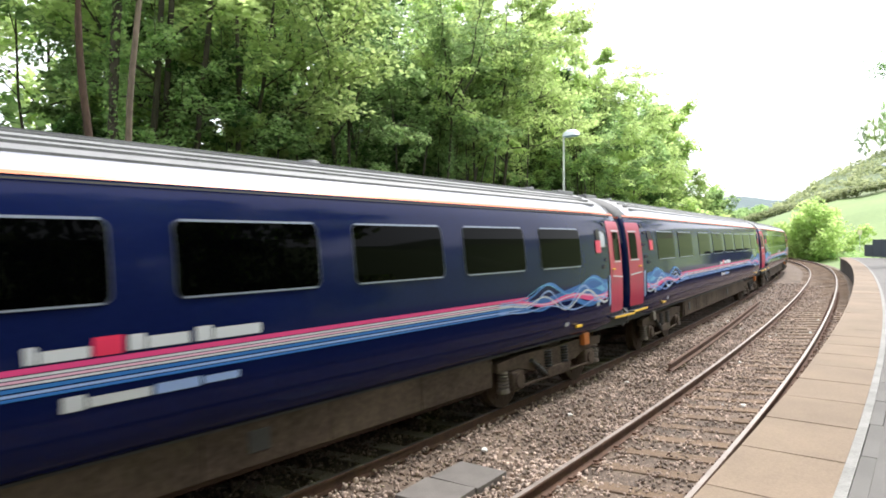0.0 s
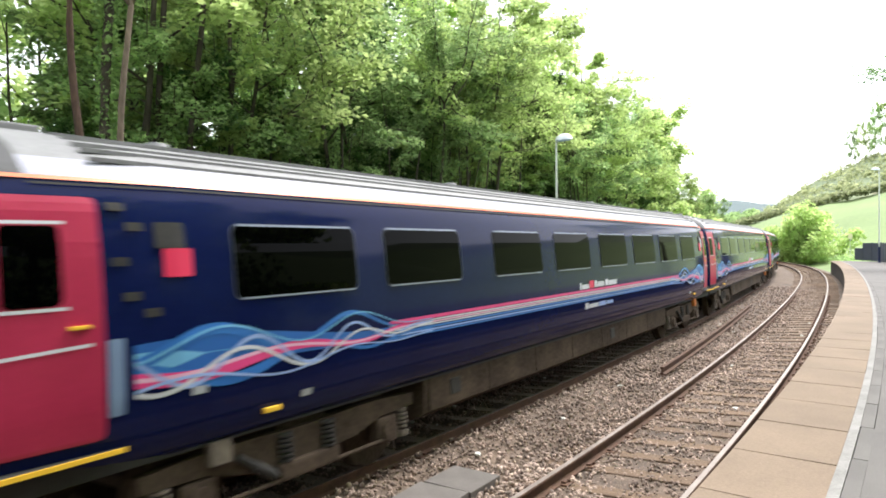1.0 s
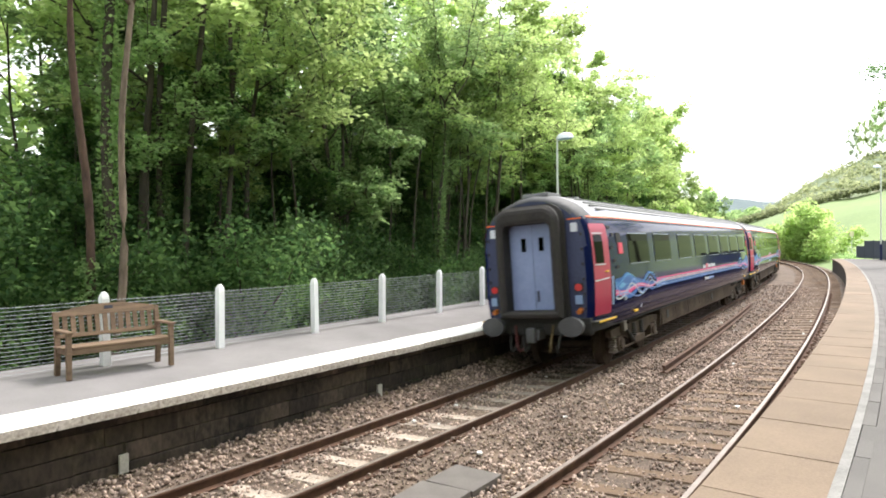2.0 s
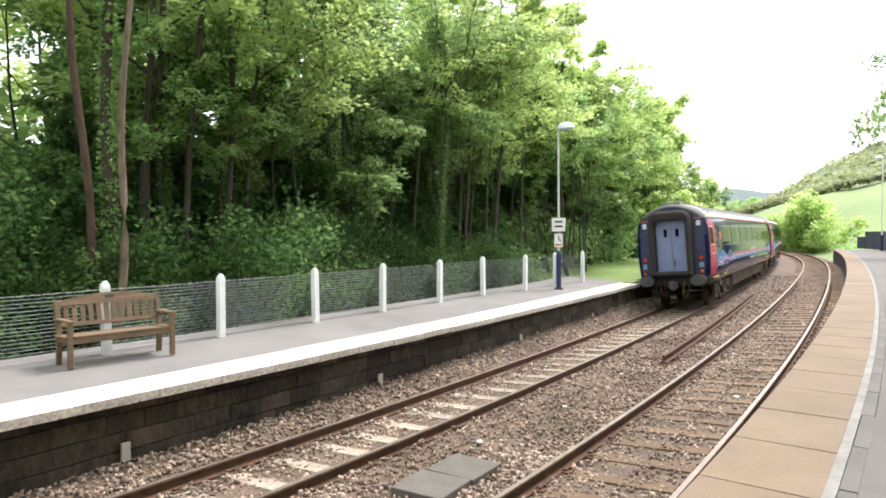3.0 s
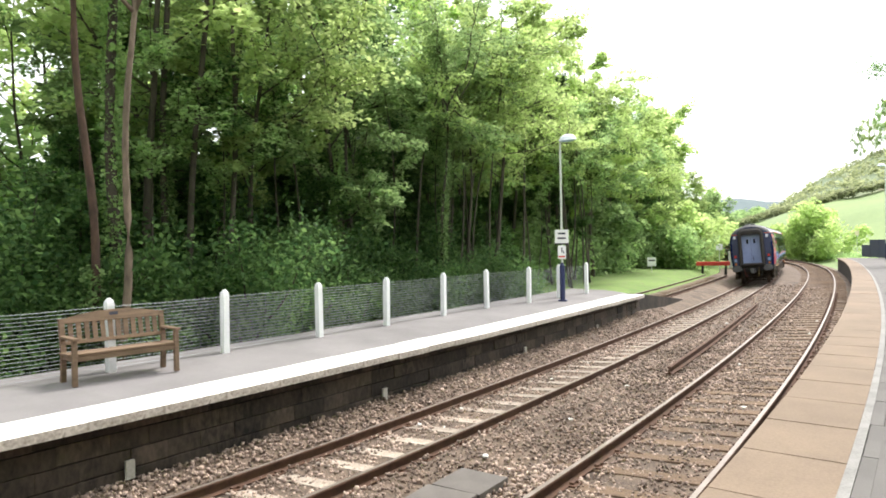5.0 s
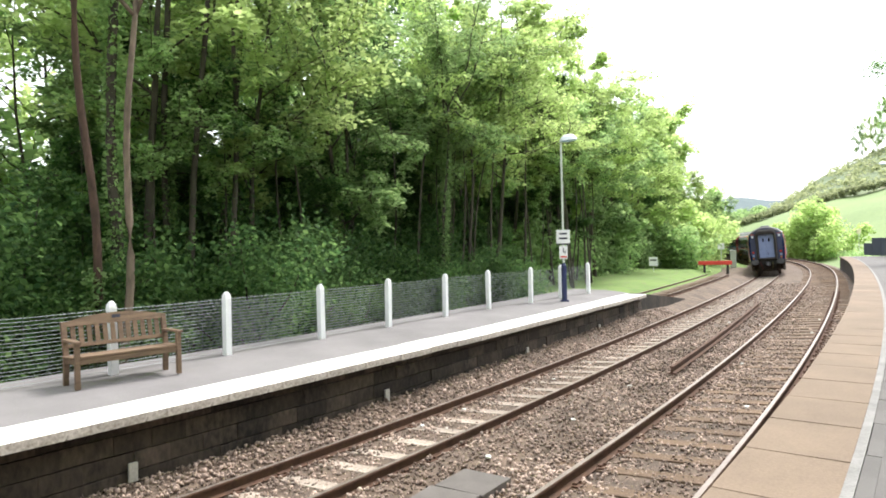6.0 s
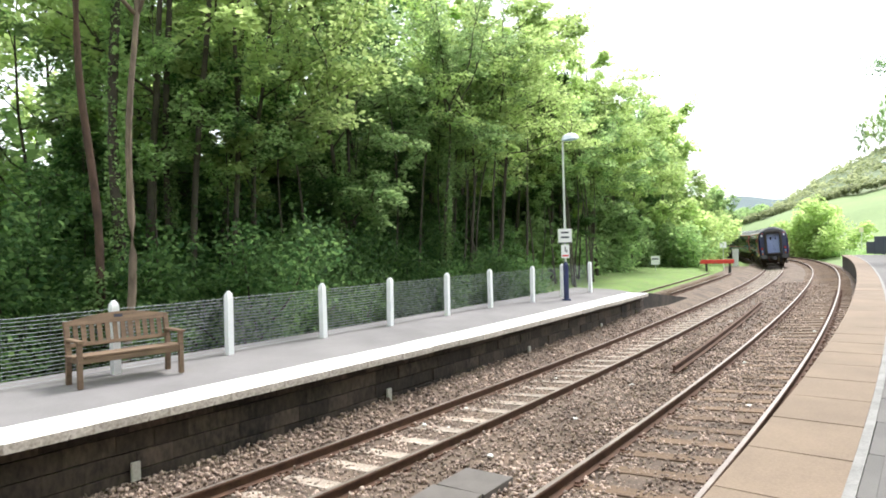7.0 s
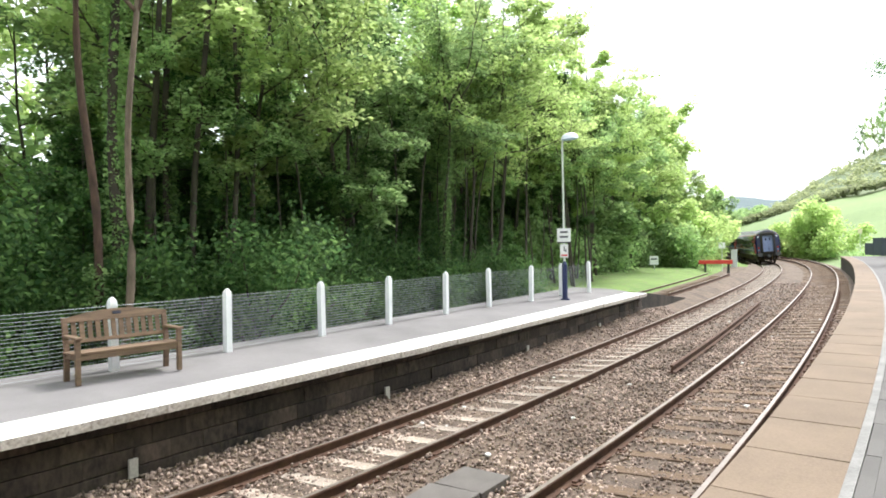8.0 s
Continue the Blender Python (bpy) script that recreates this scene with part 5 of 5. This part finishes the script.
# ------------------------------------------------------------------ bench
def bench():
    b = empty("garden_bench", pose(-4.645, 9.325, FAR_BACK + 0.003, 0, 0, 47.9))
    tagged(b, "brown weathered timber bench with slatted back on the platform", "bench")
    for x in (-0.70, 0.70):
        bm = bmesh.new()
        box(bm, x - 0.032, x + 0.032, -0.25, -0.185, 0, 0.62, 0.006)
        part("front_leg", bm, M_TEAK, b)
        bm = bmesh.new()
        rows = [[(x - 0.032, y0, z), (x + 0.032, y0, z), (x + 0.032, y0 + 0.065, z), (x - 0.032, y0 + 0.065, z)] for y0, z in ((0.20, 0), (0.17, 0.42), (0.26, 0.88))]
        loft(bm, rows, True, True)
        bmesh.ops.recalc_face_normals(bm, faces=bm.faces)
        part("back_leg", bm, M_TEAK, b)
        bm = bmesh.new()
        box(bm, x - 0.045, x + 0.045, -0.29, 0.24, 0.62, 0.655, 0.012)
        part("armrest", bm, M_TEAK, b)
        bm = bmesh.new()
        box(bm, x - 0.02, x + 0.02, -0.2, 0.2, 0.33, 0.41, 0.006)
        part("side_rail", bm, M_TEAK, b)
    for k in range(5):
        bm = bmesh.new()
        y = -0.25 + k * 0.09
        box(bm, -0.76 if 0 < k else -0.66, 0.76 if 0 < k else 0.66, y, y + 0.075, 0.415 - 0.004 * k, 0.44 - 0.004 * k, 0.006)
        part("seat_slat", bm, M_TEAK, b)
    bm = bmesh.new()
    box(bm, -0.67, 0.67, -0.235, -0.2, 0.33, 0.41, 0.006)
    part("front_rail", bm, M_TEAK, b)
    tilt = math.atan2(0.09, 0.46)
    M = Matrix.Translation((0, 0.195, 0.42)) @ Matrix.Rotation(-tilt, 4, "X")
    bm = bmesh.new()
    rows = []
    for i in range(15):
        x = -0.67 + 1.34 * i / 14
        top = 0.47 + 0.085 * (1 - (x / 0.67) ** 2)
        rows.append([(x, -0.018, 0.40), (x, 0.018, 0.40), (x, 0.018, top), (x, -0.018, top)])
    loft(bm, rows, True, True)
    bmesh.ops.recalc_face_normals(bm, faces=bm.faces)
    bmesh.ops.transform(bm, matrix=M, verts=bm.verts)
    top = part("crest_rail", bm, M_TEAK, b, "curved top rail")
    bm = bmesh.new()
    box(bm, -0.06, 0.06, -0.022, -0.019, 0.47, 0.515, 0, M)
    part("plaque", bm, M_INK, top, "small dark plaque")
    bm = bmesh.new()
    box(bm, -0.67, 0.67, -0.018, 0.018, 0.10, 0.155, 0.005, M)
    part("lower_rail", bm, M_TEAK, b)
    for k in range(12):
        bm = bmesh.new()
        x = -0.59 + k * 1.18 / 11
        box(bm, x - 0.033, x + 0.033, -0.009, 0.009, 0.15, 0.405, 0.004, M)
        part("back_slat", bm, M_TEAK, b)
    return b


bench()


# ------------------------------------------------------------------ lamps and signs
def bars(parent, rows, w, y, x0=0.0):
    for z, width, h, m_ in rows:
        bm = bmesh.new()
        box(bm, x0 - width / 2, x0 + width / 2, y - 0.003, y, z - h / 2, z + h / 2)
        part("lettering_bar", bm, m_, parent)


def lamp_post(base, rz, h, label, hood_dir=1.0, signs=True, r=0.038):
    t = empty("platform_lamp", Matrix.Translation(base) @ pose(0, 0, 0, 0, 0, rz))
    tagged(t, label, "lamp post")
    bm = bmesh.new()
    box(bm, -0.14, 0.14, -0.14, 0.14, -0.02, 0.02, 0.008)
    part("base_plate", bm, M_NAVY, t)
    bm = bmesh.new()
    cyl(bm, 0.085, 0.085, (0, 0, 0), (0, 0, 1.12), 18)
    cyl(bm, 0.085, r, (0, 0, 1.12), (0, 0, 1.22), 18)
    part("lower_post", bm, M_NAVY, t, "navy blue lower post")
    bm = bmesh.new()
    cyl(bm, r, r * 0.85, (0, 0, 1.2), (0, 0, h), 14)
    part("pole", bm, M_POLE, t, "pale painted pole")
    # hood: half dome that overhangs to one side
    bm = bmesh.new()
    g = bmesh.ops.create_uvsphere(bm, u_segments=24, v_segments=14, radius=1.0)
    bmesh.ops.bisect_plane(bm, geom=bm.verts[:] + bm.edges[:] + bm.faces[:], plane_co=(0, 0, 0), plane_no=(0, 0, -1), clear_outer=True)
    bmesh.ops.transform(bm, matrix=Matrix.Translation((hood_dir * 0.24, 0, h - 0.02)) @ Matrix.Rotation(radians(-5 * hood_dir), 4, "Y") @ Matrix.Diagonal((0.28, 0.17, 0.2, 1)), verts=bm.verts)
    hd = part("hood", bm, M_LAMPSHADE, t, "white half-round lamp hood", smooth=True)
    bm = bmesh.new()
    g = bmesh.ops.create_uvsphere(bm, u_segments=20, v_segments=8, radius=1.0)
    bmesh.ops.transform(bm, matrix=Matrix.Translation((hood_dir * 0.24, 0, h - 0.02)) @ Matrix.Rotation(radians(-5 * hood_dir), 4, "Y") @ Matrix.Diagonal((0.262, 0.155, 0.05, 1)), verts=bm.verts)
    part("lens", bm, M_LAMPLENS, hd, smooth=True)
    bm = bmesh.new()
    cyl(bm, 0.03, 0.03, (0, 0, h - 0.1), (hood_dir * 0.08, 0, h), 10)
    part("bracket", bm, M_POLE, t)
    if signs:
        bm = bmesh.new()
        box(bm, -0.215, 0.215, -0.075, -0.055, 1.84, 2.27, 0.006)
        a = part("name_sign", bm, M_SIGN, t, "white name board")
        bars(a, ((2.15, 0.24, 0.055, M_INK), (2.0, 0.26, 0.055, M_INK)), 0.3, -0.076)
        bm = bmesh.new()
        box(bm, -0.215, 0.215, -0.078, -0.074, 1.80, 1.835, 0.001)
        part("sign_foot", bm, M_INK, a)
        bm = bmesh.new()
        box(bm, -0.13, 0.13, -0.075, -0.058, 1.34, 1.76, 0.006)
        a = part("notice_sign", bm, M_SIGN, t, "small white and red notice")
        bars(a, ((1.41, 0.2, 0.05, M_SIGNRED), (1.62, 0.03, 0.16, M_INK)), 0.2, -0.076)
        bars(a, ((1.56, 0.03, 0.1, M_INK),), 0.2, -0.076, 0.05)
    return t


L0 = line(21.5, -6.28, 0.735)
lamp_post(L0, math.degrees(math.atan2(-L0.x, L0.y)), 5.15, "pale lamp post with navy base and white signs on the platform")
L1 = line(62, 4.55, NEAR_TOP)
lamp_post(L1, math.degrees(math.atan2(-L1.x, L1.y)), 7.2, "tall lamp post on the near platform", -1.0, False, 0.06)


def plate_sign(s, o, z_top, w, h, label, letters=True, face=M_SIGN):
    p = line(s, o)
    z0 = height(p.x, p.y)
    t = empty("trackside_sign", pose(p.x, p.y, z0, 0, 0, math.degrees(math.atan2(-p.x, p.y))))
    tagged(t, label, "sign")
    bm = bmesh.new()
    cyl(bm, 0.03, 0.03, (0, 0, -0.2), (0, 0, z_top - z0), 10)
    part("post", bm, M_POLE, t)
    bm = bmesh.new()
    box(bm, -w / 2, w / 2, -0.05, -0.032, z_top - z0 - h, z_top - z0, 0.006)
    a = part("plate", bm, face, t, "flat sign plate")
    if letters:
        bars(a, ((z_top - z0 - h * 0.35, w * 0.7, h * 0.16, M_INK),), w, -0.052)


plate_sign(51.5, -10.9, 1.42, 0.62, 0.66, "white trackside sign on a post in the grass")
plate_sign(60.5, -7.2, 2.3, 0.5, 0.52, "small white square marker on a tall post", False)
plate_sign(88, 6.3, 3.45, 0.42, 0.55, "faded yellow marker plate beside the line", False, M_MARKER)


def cabinet():
    p = line(70.7, -6.9)
    z = height(p.x, p.y)
    t = empty("relay_cabinet", pose(p.x, p.y, z, 0, 0, math.degrees(math.atan2(-p.x, p.y))))
    tagged(t, "pale grey trackside equipment cabinet", "cabinet")
    bm = bmesh.new()
    box(bm, -0.27, 0.27, -0.25, 0.25, 0, 1.75, 0.02)
    part("body", bm, M_CABINET, t)
    bm = bmesh.new()
    box(bm, -0.31, 0.31, -0.3, 0.3, 1.75, 1.82, 0.015)
    part("roof", bm, M_CABINET, t)
    for sx in (-1, 1):
        bm = bmesh.new()
        box(bm, sx * 0.13 - 0.115, sx * 0.13 + 0.115, -0.265, -0.25, 0.12, 1.68, 0.004)
        part("door", bm, M_CABINET, t)


cabinet()


# ------------------------------------------------------------------ siding and buffer stop
def siding():
    t = railway("siding_track", -6.75, 0.05, 0.0, 33.5, 54.0, M_WOOD_SLEEPER, "short rusty siding track in the grass", 0.75)
    p = line(55.2, -7.1, -0.1)
    b = empty("buffer_stop", Matrix.Translation(p) @ pose(0, 0, 0, 0, 0, turn_at(55) + 10))
    tagged(b, "red painted buffer stop at the end of the siding", "buffer stop")
    bm = bmesh.new()
    box(bm, -1.2, 1.2, -0.12, 0.12, 0.78, 1.08, 0.02)
    part("beam", bm, M_STOPRED, b, "red timber beam")
    for sx in (-0.75, 0.9):
        bm = bmesh.new()
        tube(bm, [Vector((sx, -0.1, -0.2)), Vector((sx, 0.0, 0.5)), Vector((sx, 0.05, 0.95))], 0.09, 0.08, 8)
        tube(bm, [Vector((sx, 1.1, -0.2)), Vector((sx, 0.6, 0.4)), Vector((sx, 0.12, 0.85))], 0.07, 0.06, 8)
        part("upright", bm, M_BLACK, b)


siding()
strip("siding_bed", -7.7, -5.1, -0.09, -0.25, 34.2, 72, 1.0, M_BALLAST, "sparse gravel bed under the siding", "ballast", 8, 0.03)


# ------------------------------------------------------------------ hoarding at the near platform
def hoarding():
    t = empty("boundary_fence")
    tagged(t, "dark blue-grey panel fence on the near platform", "fence")
    n = 8
    for k in range(n):
        a, b = line(57 + k * 1.5, 4.95 - (0.9 if k > 5 else 0) * (k - 5) / 2, NEAR_TOP), line(57 + (k + 1) * 1.5, 4.95 - (0.9 if k > 4 else 0) * (k - 4) / 2, NEAR_TOP)
        d = b - a
        m = Matrix.Translation(a) @ pose(0, 0, 0, 0, 0, -math.degrees(math.atan2(d.x, d.y)))
        bm = bmesh.new()
        box(bm, -0.025, 0.025, 0.03, d.length - 0.03, 0.02, 1.5 if k < 7 else 1.05, 0.01)
        part("panel", bm, M_HOARD, t, m=m)
        bm = bmesh.new()
        box(bm, -0.04, 0.04, -0.04, 0.04, -0.02, 1.55 if k < 7 else 1.5, 0.01)
        part("post", bm, M_HOARD, t, m=m)


hoarding()


# ------------------------------------------------------------------ trackside odds and ends
def spare_rail():
    bm = bmesh.new()
    rings = []
    for k in range(24):
        s = 16 + 15.7 * k / 23
        o = -1.53 - 0.37 * k / 23
        rings.append([line(s, o + a, b - 0.23) for a, b in RAIL])
    loft(bm, rings, True, True)
    bmesh.ops.recalc_face_normals(bm, faces=bm.faces)
    tagged(part("spare_rail", bm, M_RAIL_SIDE), "rusty spare rail lying on the ballast between tracks", "rail")


spare_rail()
for k, (s, o, w, l) in enumerate(((8.5, -1.66, 0.66, 0.62), (7.85, -1.66, 0.66, 0.60))):
    bm = bmesh.new()
    box(bm, -w / 2, w / 2, -l / 2, l / 2, -0.1, 0, 0.012)
    ob = part("cover_slab", bm, M_TROUGH, m=Matrix.Translation(line(s, o, -0.195)) @ pose(0, 0, 0, 1.0, -1.0, turn_at(s) + 3 * k))
    tagged(ob, "grey concrete cover slab lying in the ballast", "slab", "cover slabs")
for k, s in enumerate((6.2, 10.95, 16.4, 21.4)):
    bm = bmesh.new()
    box(bm, -0.02, 0.02, -0.055, 0.055, 0.0, 0.23, 0.006)
    ob = part("marker_plate", bm, M_TROUGHPALE, m=Matrix.Translation(line(s, FAR_EDGE - 0.185, -0.20)) @ pose(0, 0, 0, 0, 0, turn_at(s)))
    tagged(ob, "small pale marker plate on the platform wall", "marker", "wall markers")

# loose stones
LV = -0.455
stones("ballast_stones", [
    (8500, 4, 22, -2.75, -0.95, -0.272, 0.012, 0.032), (3000, 15, 48, -2.75, -0.95, -0.272, 0.02, 0.04),
    (6000, 4, 24, -4.3, -2.95, LV + 0.035, 0.012, 0.032), (2500, 18, 45, -4.3, -2.95, LV + 0.03, 0.02, 0.04),
    (4500, 3, 29, -5.14, -4.5, None, 0.014, 0.040), (1800, 4, 16, -5.14, -4.45, None, 0.010, 0.028),
    (3800, 4, 22, -0.68, 0.0, -0.25, 0.012, 0.030), (3800, 4, 22, 0.0, 0.68, -0.208, 0.012, 0.030), (3500, 4, 24, -1.4, -0.8, -0.285, 0.012, 0.034), (2000, 15, 45, -0.68, 0.68, -0.226, 0.02, 0.036),
    (2500, 2, 30, 0.82, 1.5, -0.165, 0.014, 0.035)], "angular brown and grey ballast stones between the rails")
rl = random.Random(3)
for k in range(26):
    bm = bmesh.new()
    bmesh.ops.create_icosphere(bm, subdivisions=1, radius=1)
    for v in bm.verts:
        v.co *= rl.uniform(0.7, 1.2)
    a = rl.uniform(0.025, 0.065)
    bmesh.ops.transform(bm, matrix=Matrix.Diagonal((a, a * rl.uniform(0.6, 1.2), a * 0.5, 1)), verts=bm.verts)
    s = 5.5 + 22 * rl.random() ** 1.3
    o, z = rl.choice(((rl.uniform(-0.6, 0.3), -0.22), (rl.uniform(0.2, 0.66), -0.19), (rl.uniform(-4.2, -3.1), LV + 0.06), (rl.uniform(-2.4, -1.0), -0.25)))
    ob = part("pale_stone", bm, M_LITTER, m=Matrix.Translation(line(s, o, z)) @ pose(0, 0, 0, 0, 0, rl.uniform(0, 360)))
    tagged(ob, "pale chip of stone on the track bed", "stone", "pale stones")

# ------------------------------------------------------------------ slabs and wall blocks
slab_row(NEAR_PLATFORM, "edge_slab", N0 + 0.75, N1, 1.0, NEAR_EDGE, 2.163, NEAR_TOP - 0.08, NEAR_TOP, [M_SLAB], 0.0025, 0.004, 0.006, 0.004)
slab_row(NEAR_PLATFORM, "kerb_slab", N0, N1, 1.0, 2.237, 2.338, NEAR_TOP - 0.08, NEAR_TOP - 0.002, [M_ASPHALT], 0.003, 0.003, 0.004)
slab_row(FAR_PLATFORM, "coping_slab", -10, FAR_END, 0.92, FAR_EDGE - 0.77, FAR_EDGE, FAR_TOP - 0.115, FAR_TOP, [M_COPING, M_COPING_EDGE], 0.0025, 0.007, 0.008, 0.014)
# coursed blocks of the far platform's wall, some standing proud
kinds = []
for k, (lg, hh) in enumerate(((0.62, 0.235), (0.48, 0.235), (0.55, 0.235))):
    bm = bmesh.new()
    box(bm, -0.07, 0.07, -lg / 2 + 0.006, lg / 2 - 0.006, -hh / 2 + 0.005, hh / 2 - 0.005, 0.012)
    kinds.append((lg, mesh_from(bm, "wall_block", M_BLOCK)))
rb = random.Random(8)
for c in range(4):
    s = 1.2 + 0.23 * c
    while s < FAR_END - 0.4:
        lg, me = rb.choice(kinds)
        p = line(s + lg / 2, FAR_EDGE - 0.29 + rb.uniform(-0.018, 0.012), -0.30 + 0.235 * c + 0.1)
        piece("wall_block", me, FAR_PLATFORM, Matrix.Translation(p) @ pose(0, 0, 0, 0, rb.uniform(-1, 1), turn_at(s) + rb.uniform(-0.6, 0.6)))
        s += lg
motions()
